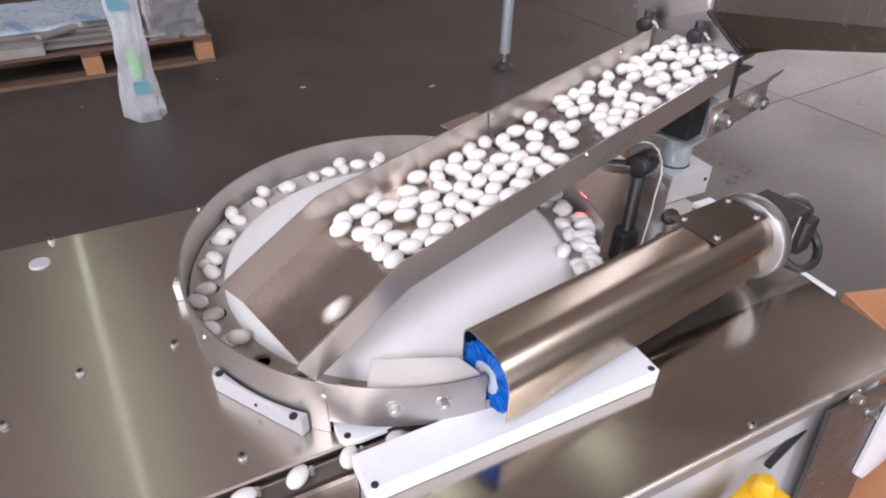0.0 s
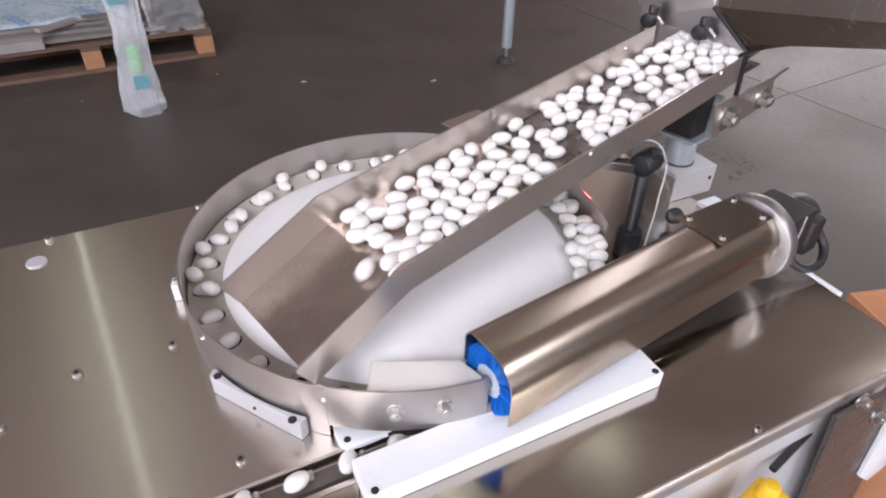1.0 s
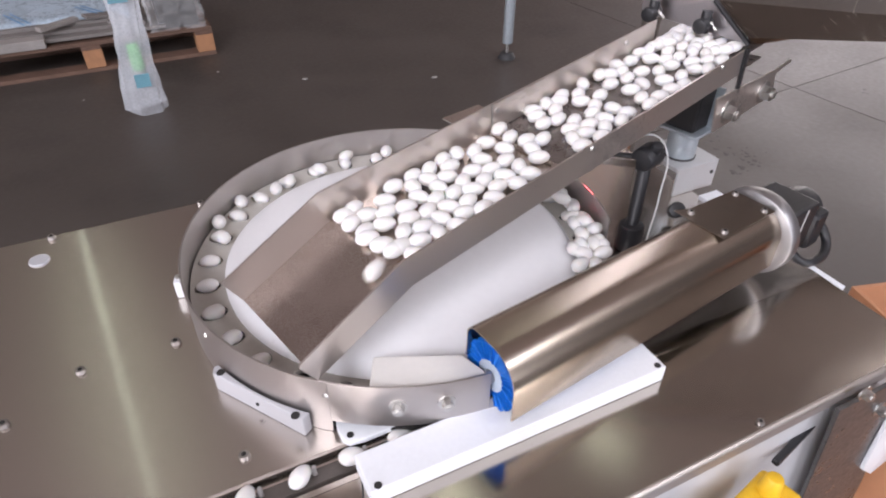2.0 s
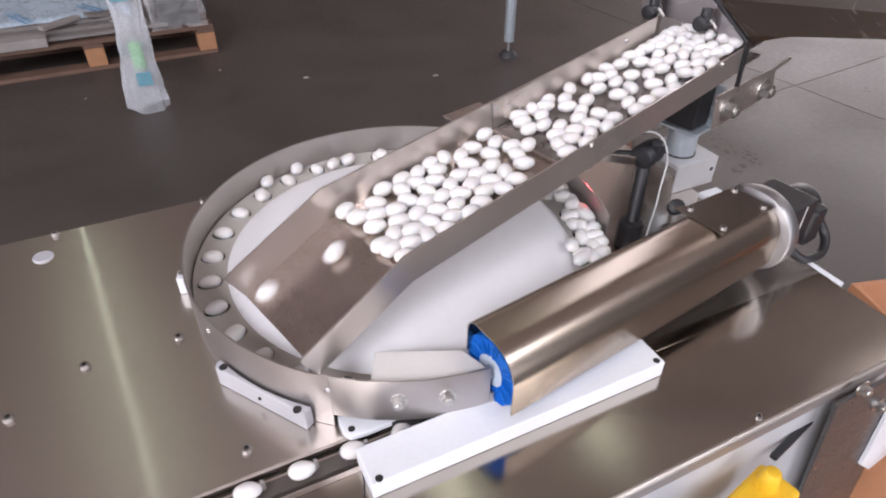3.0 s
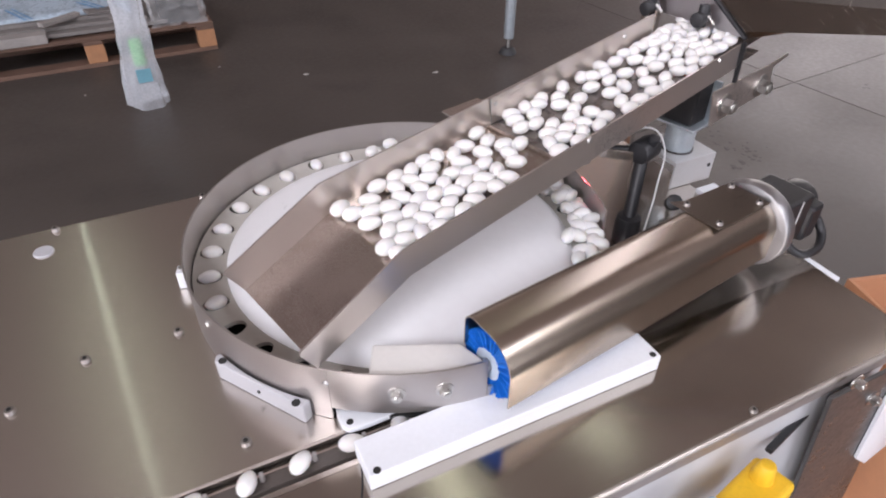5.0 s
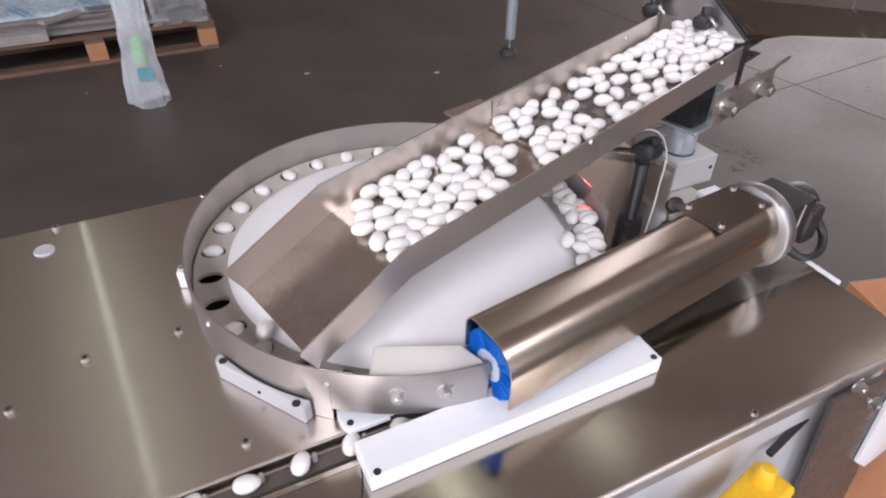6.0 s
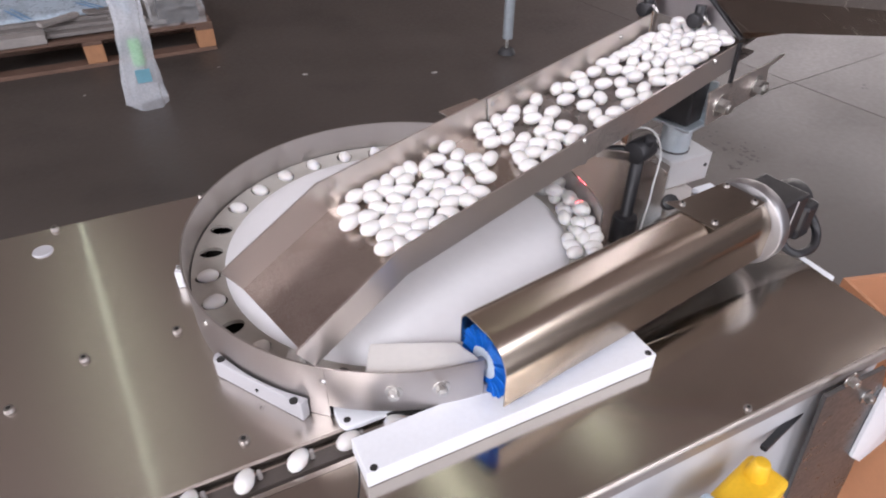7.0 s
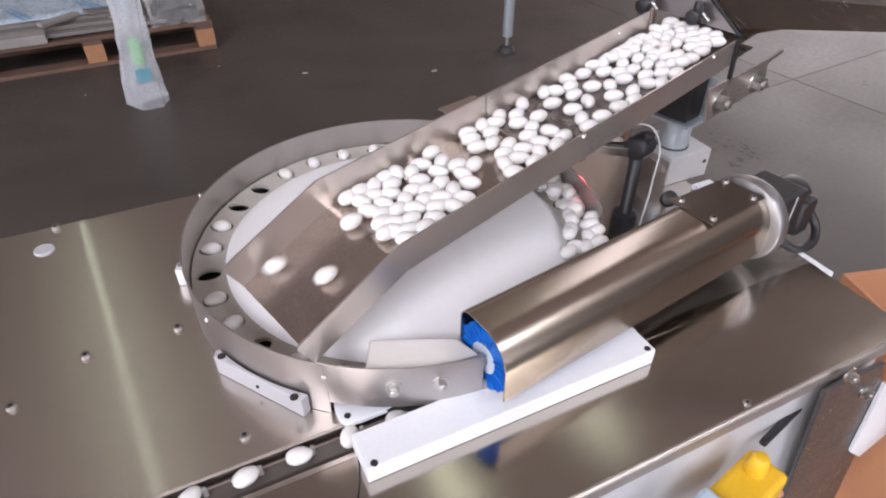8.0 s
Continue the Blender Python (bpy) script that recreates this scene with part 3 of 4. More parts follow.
def brush_unit():
    u = empty("brush_cover", BRUSH, "brushed steel cover over the turning brush, with a motor", "brush cover")
    L = 0.395
    prof = [(0, 0.033), (0, 0.067)]
    prof += [(0.034 - 0.034 * math.cos(a), 0.0675 + 0.034 * math.sin(a)) for a in np.linspace(0.1, math.pi / 2, 14)]
    prof += [(0.052, 0.1015)]
    prof += [(0.056 + 0.013 * math.sin(a), 0.0885 + 0.013 * math.cos(a)) for a in np.linspace(0.15, 1.57, 7)]
    prof += [(0.069, 0.060)]
    part("hood", sheet([(0, v, z) for v, z in prof], (L, 0, 0), 0.0015), STEEL_HOOD, u, smooth=True)
    # unseen wall added behind the hood's far half, keeping its inside dark
    part("added_light_block", box(0.22, L, 0.0662, 0.0680, 0.006, 0.062), STEEL_HOOD, u)
    part("lid_plate", prism([(L - 0.097, 0.016), (L - 0.003, 0.016), (L - 0.003, 0.070), (L - 0.080, 0.074), (L - 0.097, 0.082)], 0.1018, 0.1030, 0.0003), STEEL_LID, u, "screwed lid plate with the ceiling's dark reflection in its colour")
    for x, v in ((L - 0.087, 0.023), (L - 0.086, 0.067), (L - 0.014, 0.023), (L - 0.010, 0.063)):
        cap_screw(u, x, v, 0.1030, 0.0042)
    f = tube((L + 0.001, 0.038, 0.059), (L + 0.020, 0.038, 0.059), 0.0525, seg=56, bevel=0.003)
    fl = part("end_flange", f, ALU, u, "round cast aluminium flange", smooth=True)
    part("bearing_rim", tube((L + 0.020, 0.038, 0.059), (L + 0.026, 0.038, 0.059), 0.043, seg=40), ALU, fl, smooth=True)
    m = part("motor_body", box(L + 0.026, L + 0.080, 0.004, 0.066, 0.026, 0.092, 0.004), BLACK, u, "small black gear motor")
    part("terminal_box", box(L + 0.080, L + 0.110, 0.000, 0.050, 0.020, 0.072, 0.006), BLACK, m)
    part("end_cap", tube((L + 0.080, 0.036, 0.058), (L + 0.116, 0.036, 0.058), 0.026, seg=28, bevel=0.004), BLACK, m, smooth=True)
    part("seam_strip", box(L + 0.052, L + 0.054, 0.0030, 0.0042, 0.028, 0.090), CABLE, m)
    pipe("motor_cable", [(L + 0.055, 0.012, 0.034), (L + 0.062, -0.004, 0.018), (L + 0.085, -0.014, 0.012), (L + 0.118, -0.008, 0.018), (L + 0.124, 0.008, 0.036), (L + 0.112, 0.016, 0.050)], 0.0055, BLACK, u)
    k = part("clamp_knob", tube((0.422, 0.156, 0.014), (0.410, 0.144, 0.028), 0.0105, 0.0115, seg=10, bevel=0.002), BLACK, u, "black clamping knob", smooth=True)
    part("knob_stem", tube((0.426, 0.160, 0.001), (0.421, 0.155, 0.016), 0.004), BOLT_STEEL, k)
    return u


brush_unit()


def brush():
    b = empty("roller_brush", BRUSH @ pose(0.004, 0.0378, 0.0560), "blue nylon roller brush with a pale core", "brush")
    part("core", tube((0, 0, 0), (0.165, 0, 0), 0.0175, seg=36, bevel=0.002), CLEAR_GREY, b, "pale frosted brush core", smooth=True)
    part("shaft", tube((-0.004, 0, 0), (0.388, 0, 0), 0.007, seg=20), ALU, b, smooth=True)
    # bristle tufts: thin tapering wisps in dense rows
    rnd = random.Random(5)
    verts, faces = [], []
    for row in range(90):
        x = 0.001 + 0.162 * (row / 89) ** 1.3
        n = 34 if row < 40 else 18
        for k in range(n):
            a = 2 * math.pi * (k + rnd.random() * 0.7) / n + row * 0.31
            r1 = 0.0350 + rnd.uniform(-0.0025, 0.0008)
            s = rnd.uniform(-0.0015, 0.0015)
            w0, w1 = 0.0026, 0.0030
            for da, dx in ((w0, 0.0), (0.0, w0)):
                i = len(verts)
                for r, q, sx in ((0.0165, w0, 0), (r1, w1, s)):
                    for sg in (-1, 1):
                        aa = a + sg * (da and q / r)
                        verts.append((x + sx + sg * (q if dx else 0) * 0.6, r * math.cos(aa), r * math.sin(aa)))
                faces.append((i, i + 1, i + 3, i + 2))
    me = bpy.data.meshes.new("bristles")
    me.from_pydata(verts, [], faces)
    me.materials.append(BLUE)
    ob = new("bristles", me)
    ob.parent = b
    tagged(ob, "dense blue nylon bristles", kind="stuff")
    part("bristle_base", tube((0.004, 0, 0), (0.162, 0, 0), 0.029, seg=40), BLUE, b, smooth=True)
    return b


brush_thing = brush()

# ---------------------------------------------------------------- feeding trough
TR_A, TR_W0, TR_W1, TR_H, TR_HF = 14.98, -0.066, 0.068, 0.032, 0.0385   # turn, near and far wall, their heights
TIP = Vector((-0.1792, -0.1241, T + 0.070))
S2, L2, S1, L1 = math.degrees(0.4228), 0.1189, math.degrees(0.101), 0.570
AX, AV = Vector((math.cos(radians(TR_A)), math.sin(radians(TR_A)), 0)), Vector((-math.sin(radians(TR_A)), math.cos(radians(TR_A)), 0))
D2 = AX * math.cos(radians(S2)) + Vector((0, 0, math.sin(radians(S2))))
D1 = AX * math.cos(radians(S1)) + Vector((0, 0, math.sin(radians(S1))))
N2 = D2.cross(AV)
N1 = D1.cross(AV)
BEND = TIP + D2 * L2


def trough_point(u, v, h):
    """A place in the trough: u up from the bend (below it: down the lip), v across, h above its floor."""
    return BEND + (D1 * u + N1 * h if u >= 0 else D2 * u + N2 * h) + AV * v


def trough():
    t = empty("feed_trough", pose(0, 0, 0), "sloping brushed steel vibrating feed trough with a bent lip", "feed trough")
    bis = (N1 + N2).normalized()
    bis = bis / bis.dot(N1)

    def rim(h):
        return [TIP - D2 * 0.003 * (h > 0) + N2 * h * (0.93 if h > 0 else 1), BEND + bis * h, BEND + D1 * L1 + N1 * h]
    # floor: lip, and the run up to the hopper with its cross step
    th = 0.002
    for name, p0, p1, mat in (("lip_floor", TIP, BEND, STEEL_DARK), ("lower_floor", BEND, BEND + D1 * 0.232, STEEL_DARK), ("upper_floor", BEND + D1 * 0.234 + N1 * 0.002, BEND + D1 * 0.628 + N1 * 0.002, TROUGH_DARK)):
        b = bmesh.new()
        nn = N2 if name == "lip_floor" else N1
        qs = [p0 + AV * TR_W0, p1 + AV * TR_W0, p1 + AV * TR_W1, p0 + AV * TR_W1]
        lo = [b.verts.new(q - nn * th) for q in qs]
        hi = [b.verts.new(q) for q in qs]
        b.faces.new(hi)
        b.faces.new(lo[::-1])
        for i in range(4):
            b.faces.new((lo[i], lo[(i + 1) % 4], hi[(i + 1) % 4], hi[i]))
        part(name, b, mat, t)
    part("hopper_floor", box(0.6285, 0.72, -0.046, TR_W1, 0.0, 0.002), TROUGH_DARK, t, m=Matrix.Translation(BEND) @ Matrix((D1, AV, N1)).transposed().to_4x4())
    for name, v, sgn in (("near_wall", TR_W0, -1), ("far_wall", TR_W1, 1)):
        b = bmesh.new()
        ring = []
        for off in (0, 0.002 * sgn):
            lo, hi = rim(-0.002), rim(TR_H if sgn < 0 else TR_HF)
            pts = [lo[0], lo[1], lo[2], hi[2], hi[1], hi[0] + D2 * 0.003, hi[0] - N2 * 0.003]
            ring.append([b.verts.new(p + AV * (v + off)) for p in pts])
        b.faces.new(ring[0])
        b.faces.new(ring[1][::-1])
        n = len(ring[0])
        for i in range(n):
            b.faces.new((ring[0][i], ring[0][(i + 1) % n], ring[1][(i + 1) % n], ring[1][i]))
        part(name, b, STEEL_SATIN, t)
    # black strip stands in for the wall end's shadowed edge and hopper support
    part("end_strip", box(L1 - 0.004, L1 + 0.003, TR_W0 - 0.006, TR_W0 - 0.0022, -0.030, TR_H + 0.002), BLACK, t, m=Matrix.Translation(BEND) @ Matrix((D1, AV, N1)).transposed().to_4x4())
    # screws along the walls
    for u, v, sg in ((0.245, TR_W1, -1), (0.255, TR_W0 - 0.002, -1), (0.515, TR_W0 - 0.002, -1), (0.50, TR_W1, -1)):
        p = trough_point(u, v, 0.028)
        s = part("wall_screw", tube((0, 0, 0), (0, 0, 0.003), 0.0036, 0.0028, seg=14), BOLT_STEEL, t, smooth=True)
        s.matrix_basis = Matrix.Translation(p) @ (AV * sg).to_track_quat("Z", "Y").to_matrix().to_4x4()
    # small plate standing out behind the far wall
    p = trough_point(0.245, TR_W1 + 0.0022, 0.010)
    part("rear_tab", box(-0.040, 0.022, 0, 0.052, -0.002, 0.0, 0.0005), STEEL, t, m=Matrix.Translation(p) @ Matrix.Rotation(radians(TR_A), 4, "Z"))
    # overlap of the upper walls
    M = Matrix.Translation(BEND) @ Matrix((D1, AV, N1)).transposed().to_4x4()
    part("wall_overlap", box(0.238, 0.330, TR_W1 - 0.0016, TR_W1 - 0.0004, 0.003, TR_HF - 0.0005, 0.0003), STEEL_SATIN, t, m=M)
    part("overlap_edge", box(0.2365, 0.2380, TR_W1 - 0.0022, TR_W1 - 0.0004, 0.003, TR_HF - 0.001), BOLT_STEEL, t, m=M)
    # strip across the floor step
    a, b2 = trough_point(0.233, TR_W0 + 0.001, 0.0022), trough_point(0.233, TR_W1 - 0.001, 0.0022)
    part("step_lip", tube(a, b2, 0.0022, seg=10), STEEL_DARK, t, smooth=True)
    # drive bracket and mount beneath
    M = Matrix.Translation(trough_point(0.0, TR_W0 - 0.006, 0)) @ Matrix((D1, N1, -AV)).transposed().to_4x4()
    br = part("drive_bracket", prism([(0.5231, -0.0699), (0.5146, -0.0159), (0.595, -0.0252), (0.6752, -0.0335), (0.7245, -0.0340), (0.7225, -0.0375), (0.6810, -0.0400), (0.6896, -0.0787)], -0.003, 0.0, 0.0006), STEEL_SATIN, t, "steel bracket plate with two bolts", m=M)
    for x, y in ((0.5496, -0.0483), (0.6512, -0.0582)):
        hex_bolt(br, pose(x, y, 0.0008), 0.0195)
    return t


trough()


def trough_stand():
    s = empty("trough_drive", pose(0, 0, T), "dark vibrating drive on a galvanised post under the trough", "vibrating drive")
    M = Matrix.Translation((0.455, 0.018, 0)) @ Matrix.Rotation(radians(TR_A), 4, "Z")
    part("drive_block", box(-0.022, 0.0175, -0.022, 0.034, 0.0930, 0.160, 0.003), BLACK, s, "black drive block", m=M)
    part("clamp_plate", box(-0.028, 0.0175, -0.032, 0.034, 0.0885, 0.0925, 0.0008), GALVANISED, s, "galvanised angle plate", m=M)
    part("clamp_flange", box(0.0178, 0.0225, -0.032, -0.002, 0.0885, 0.152, 0.0008), GALVANISED, s, "galvanised upright flange", m=M)
    part("post", tube((0.455, 0.018, 0.0455), (0.455, 0.018, 0.088), 0.0215, seg=32, bevel=0.001), GALVANISED, s, smooth=True)
    part("post_collar", tube((0.455, 0.018, 0.0452), (0.455, 0.018, 0.0475), 0.0232, seg=32), BRACKET_DARK, s, smooth=True)
    part("foot_bracket", box(0.421, 0.499, -0.0145, 0.06, 0.038, 0.0450, 0.001), SATIN_GREY, s, "pale foot bracket")
    fl = part("foot_flange", box(0.421, 0.499, -0.0180, -0.0150, 0.0005, 0.0450, 0.001), SATIN_GREY, s)
    part("flange_hole", tube((0.490, -0.0178, 0.026), (0.490, -0.0186, 0.026), 0.0032, seg=14), RECESS_SHADE, fl)
    part("rear_flange", box(0.421, 0.499, 0.0605, 0.064, 0.0005, 0.0450, 0.001), SATIN_GREY, s)
    part("shim", box(0.450, 0.485, -0.060, -0.040, 0.0005, 0.008, 0.001), WHITE_PLASTIC, s)


trough_stand()


def sensor_stand():
    s = empty("sensor_stand", pose(0, 0, T), "black jointed sensor stand beside the ring", "sensor stand")
    base, top = Vector((0.2815, -0.0865, 0.0)), Vector((0.3085, -0.0600, 0.113))
    b = tube(base + Vector((0, 0, 0.0005)), base + Vector((0, 0, 0.038)), 0.0170, 0.0155, seg=24, bevel=0.003)
    part("base_joint", b, BLACK, s, "black round base joint", smooth=True)
    part("rod", tube(base + Vector((0, 0, 0.03)), top, 0.0082, seg=18), BLACK, s, smooth=True)
    j = part("top_joint", tube(top + Vector((-0.014, -0.004, 0)), top + Vector((0.016, 0.004, 0.002)), 0.0155, seg=22, bevel=0.003), BLACK, s, "black clamp joint", smooth=True)
    part("joint_screw", tube(top + Vector((0.004, -0.006, 0.010)), top + Vector((0.004, -0.010, 0.022)), 0.007, seg=14, bevel=0.001), BLACK, j, smooth=True)
    part("arm", tube(top, top + Vector((-0.055, 0.045, -0.004)), 0.0045, seg=14), BLACK, s, smooth=True)
    part("arm_plate", box(-0.045, 0.0, -0.002, 0.002, -0.006, 0.006, 0.0005), STEEL, s, m=Matrix.Translation(top + Vector((-0.01, 0.0, -0.006))) @ Matrix.Rotation(radians(-38), 4, "Z"))
    part("sensor_head", tube(top + Vector((-0.060, 0.050, 0.0)), top + Vector((-0.057, 0.040, -0.026)), 0.007, seg=18, bevel=0.001), BOLT_STEEL, s, smooth=True)
    pipe("sensor_cable", [top + Vector((-0.03, 0.02, 0.006)), top + Vector((0.02, 0.02, 0.018)), top + Vector((0.036, 0.008, 0.004)), top + Vector((0.014, -0.022, -0.050)), base + Vector((0.013, -0.018, 0.03)), base + Vector((0.006, -0.022, 0.002))], 0.0012, CABLE, s)
    beam = new("sensor_beam", bpy.data.lights.new("sensor_beam", "SPOT"))
    beam.data.energy, beam.data.color, beam.data.spot_size, beam.data.spot_blend, beam.data.shadow_soft_size = 0.5, (1.0, 0.05, 0.06), radians(26), 0.9, 0.008
    beam.matrix_world = look(top + Vector((-0.0565, 0.0385, T - 0.030)), (0.236, -0.052, T + 0.045))


sensor_stand()


def plate(pts, thick):
    b = bmesh.new()
    b.faces.new([b.verts.new(p) for p in pts])
    bmesh.ops.solidify(b, geom=b.faces[:], thickness=thick)
    return b


def hopper():
    h = empty("hopper", pose(0, 0, 0), "large brushed steel hopper at the trough's upper end", "hopper")

    def at(v, z, u=0.618):
        return trough_point(u, v, z)
    away = Vector((math.cos(radians(-30)), math.sin(radians(-30)), 0))
    back = Vector((math.cos(radians(40)), math.sin(radians(40)), 0))
    low, high = at(-0.052, 0.020, 0.612), at(0.018, 0.060, 0.630)
    part("front_gate", plate([low, at(0.130, 0.020, 0.626), at(0.160, 0.45), high + Vector((0, 0, 0.44)), high], 0.003), STEEL_GATE, h, "sloping steel front gate plate with its bright reflection in the colour")
    part("corner_rib", tube(low, high, 0.0035, seg=10), BLACK, h, smooth=True)
    edge = at(-0.050, 0.0335, 0.600)
    part("side_sheet", plate([edge + away * 0.004, edge + away * 0.75, high + away * 0.80 + Vector((0, 0, 0.45)), high + Vector((0, 0, 0.45)) + away * 0.004, high + away * 0.004], 0.003), STEEL_HOPPER, h)
    part("corner_skirt", plate([low + away * 0.003, edge + away * 0.06, edge + away * 0.003], 0.002), STEEL_HOPPER, h)
    part("far_sheet", plate([at(0.134, 0.038), at(0.134, 0.038) + back * 0.5, at(0.165, 0.45) + back * 0.5, at(0.165, 0.45)], 0.003), STEEL_HOPPER, h)
    part("rear_sheet", plate([low + away * 0.753, at(0.134, 0.038) + back * 0.503, at(0.165, 0.45) + back * 0.503, high + away * 0.803 + Vector((0, 0, 0.45))], 0.003), STEEL_HOPPER, h)
    for v, z in ((0.097, 0.033), (0.013, 0.036)):
        k = part("gate_knob", tube(at(v, z, 0.588), at(v, z, 0.616), 0.011, 0.008, seg=12, bevel=0.002), BLACK, h, "black clamping knob", smooth=True)
        part("knob_body", tube(at(v, z - 0.012, 0.602), at(v, z + 0.018, 0.606), 0.0075, seg=12, bevel=0.001), BLACK, k, smooth=True)
        part("knob_stud", tube(at(v - 0.020, z - 0.004, 0.602), at(v - 0.008, z + 0.004, 0.604), 0.0022, seg=10), BOLT_STEEL, k, smooth=True)
    for p in (low + away * 0.45 + back * 0.05, at(0.15, 0.038) + back * 0.40):
        part("leg", tube((p.x, p.y, 0.0), (p.x, p.y, p.z + 0.05), 0.02, seg=16), STEEL, h, smooth=True)


hopper()


# ---------------------------------------------------------------- under the front edge
def front_bracket():
    f = empty("front_bracket", pose(0, 0, T), "slanting dark steel bracket bolted under the table edge", "bracket")
    M = Matrix.Translation((0, -0.379, 0)) @ Matrix.Rotation(radians(90), 4, "X")
    part("plate", prism([(0.308, -0.011), (0.405, -0.014), (0.430, -0.063), (0.5, -0.262), (0.529, -0.377), (0.372, -0.300)], 0.0, 0.005, 0.001), BRACKET_DARK, f, m=M)
    for x, y in [(0.336, 0.002), (0.397, -0.056)]:
        hex_bolt(f, M @ pose(x, y, 0.0056), 0.0105)
    part("white_strip", prism([(0.426, -0.065), (0.425, -0.053), (0.53, -0.21), (0.49, -0.235), (0.455, -0.203)], 0.0055, 0.0105, 0.0008), WHITE_PLASTIC, f, "white plastic strip", m=M)


front_bracket()


def yellow_plug():
    y = empty("yellow_connector", pose(0.206, -0.410, T - 0.070, 0, 0, 12), "yellow plastic connector with a pale grey housing", "connector")
    part("body", box(-0.056, 0.026, -0.018, 0.025, -0.05, 0.014, 0.006, 3), YELLOW, y)
    part("grip", tube((0.004, 0.008, 0.010), (0.006, 0.008, 0.034), 0.012, 0.008, seg=20, bevel=0.003), YELLOW, y, smooth=True)
    part("red_plug", tube((0.026, -0.012, -0.030), (0.038, -0.014, -0.030), 0.006, seg=16, bevel=0.002), ORANGE_CARD, y, "small red plug", smooth=True)
    part("grey_housing", box(-0.105, -0.063, -0.015, 0.025, -0.05, 0.034, 0.005), FILM_BLUE, y, "pale translucent housing")
    part("black_clip", box(0.050, 0.128, 0.018, 0.026, -0.004, 0.004, 0.002), BLACK, y)
    part("lower_clip", box(-0.170, -0.110, 0.012, 0.026, -0.045, -0.030, 0.002), BLACK, y)


yellow_plug()


def carton():
    c = empty("cardboard_box", pose(0.810, -0.4185, 0, 0, 0, -16), "open orange-brown cardboard box beside the table", "box")
    w, d, z1 = 0.24, 0.15, T - 0.10
    part("front_side", box(-w, w, -d, -d + 0.006, 0.0, z1), ORANGE_CARD, c)
    part("back_side", box(-w, w, d - 0.006, d, 0.0, z1), ORANGE_CARD, c)
    part("left_side", box(-w, -w + 0.006, -d + 0.006, d - 0.006, 0.0, z1), ORANGE_CARD, c)
    part("right_side", box(w - 0.006, w, -d + 0.006, d - 0.006, 0.0, z1), ORANGE_CARD, c)
    part("bottom", box(-w + 0.006, w - 0.006, -d + 0.006, d - 0.006, 0.0, 0.006), ORANGE_CARD, c)


carton()


# ---------------------------------------------------------------- behind: pallet, bag, leg
def pallet():
    p = empty("pallet", pose(0.198, 3.345, 0, 0, 0, 0.8), "weathered wooden pallet on the hall floor", "pallet")
    L, D = -1.30, 0.90
    for y in (0.0, D / 2 - 0.05, D - 0.10):
        part("bottom_board", box(L, 0, y, y + 0.10, 0.0, 0.022, 0.002), WOOD, p)
        for x in (-0.098, L / 2 - 0.049, L):
            part("block", box(x, x + 0.098, y + 0.002, y + 0.098, 0.0225, 0.1225, 0.003), WOOD_END, p)
    for x in (-0.098, L / 2 - 0.049, L):
        part("stringer_board", box(x, x + 0.098, 0.0, D, 0.123, 0.1445, 0.002), WOOD, p)
    for i in range(7):
        y = i * (D - 0.11) / 6
        part("top_board", box(L, 0, y, y + 0.11, 0.145, 0.1665, 0.002), WOOD, p)


pallet()


def stack():
    s = empty("sheet_stack", pose(0.198, 3.345, 0.1670, 0, 0, 0.8), "stack of weathered grey boards under pale blue film", "sheet stack")
    for i in range(3):
        part("sheet", box(-1.28 + 0.02 * i, -0.24 - 0.10 * i, 0.03 + 0.06 * i, 0.86, 0.012 + 0.020 * i, 0.031 + 0.020 * i, 0.002), SLAB_GREY, s)
    part("bearer", box(-1.28, -0.30, 0.70, 0.80, 0.0, 0.0115, 0.002), SLAB_GREY, s)
    part("plank", box(-1.29, -0.855, -0.012, 0.075, 0.0, 0.048, 0.003), PLANK_PALE, s, "pale grey plank end")
    part("plank", box(-0.115, 0.115, -0.022, 0.022, 0.0, 0.022, 0.003), PLANK_PALE, s, m=pose(-0.775, 0.105, 0.073, 0, 0, 36))
    part("offcut", box(-0.10, 0.08, -0.05, 0.03, 0.0, 0.016, 0.002), SLAB_GREY, s, m=pose(-0.55, 0.20, 0.073, 0, 6, 20))
    part("offcut", box(-0.07, 0.05, -0.03, 0.03, 0.0, 0.030, 0.002), SLAB_GREY, s, m=pose(-0.46, 0.13, 0.033, 0, 0, -12))
    b = bmesh.new()
    bmesh.ops.create_grid(b, x_segments=40, y_segments=30, size=0.5)
    for v in b.verts:
        x, y = v.co.x, v.co.y
        v.co = (-0.86 + x * 0.90, 0.50 + y * 0.66, 0.082 + 0.006 * noise.noise((x * 4, y * 4, 3)) + 0.003 * noise.noise((x * 13, y * 13, 8)) - 0.30 * max(0, -y - 0.44))
    bmesh.ops.solidify(b, geom=b.faces[:], thickness=0.003)
    fm = part("film_sheet", b, FILM_BLUE, s, "pale blue protective film with blue print", smooth=True)
    for cx, cy, ln, turn in ((-0.972, 0.270, 0.27, -67), (-0.611, 0.300, 0.22, -60), (-1.15, 0.42, 0.26, -64)):
        for off in (-0.016, 0.016):
            part("print_mark", box(-ln / 2, ln / 2, off - 0.005, off + 0.005, 0, 0.0015), PRINT_BLUE, fm, m=pose(cx, cy, 0.0905, 0, 0, turn))


stack()


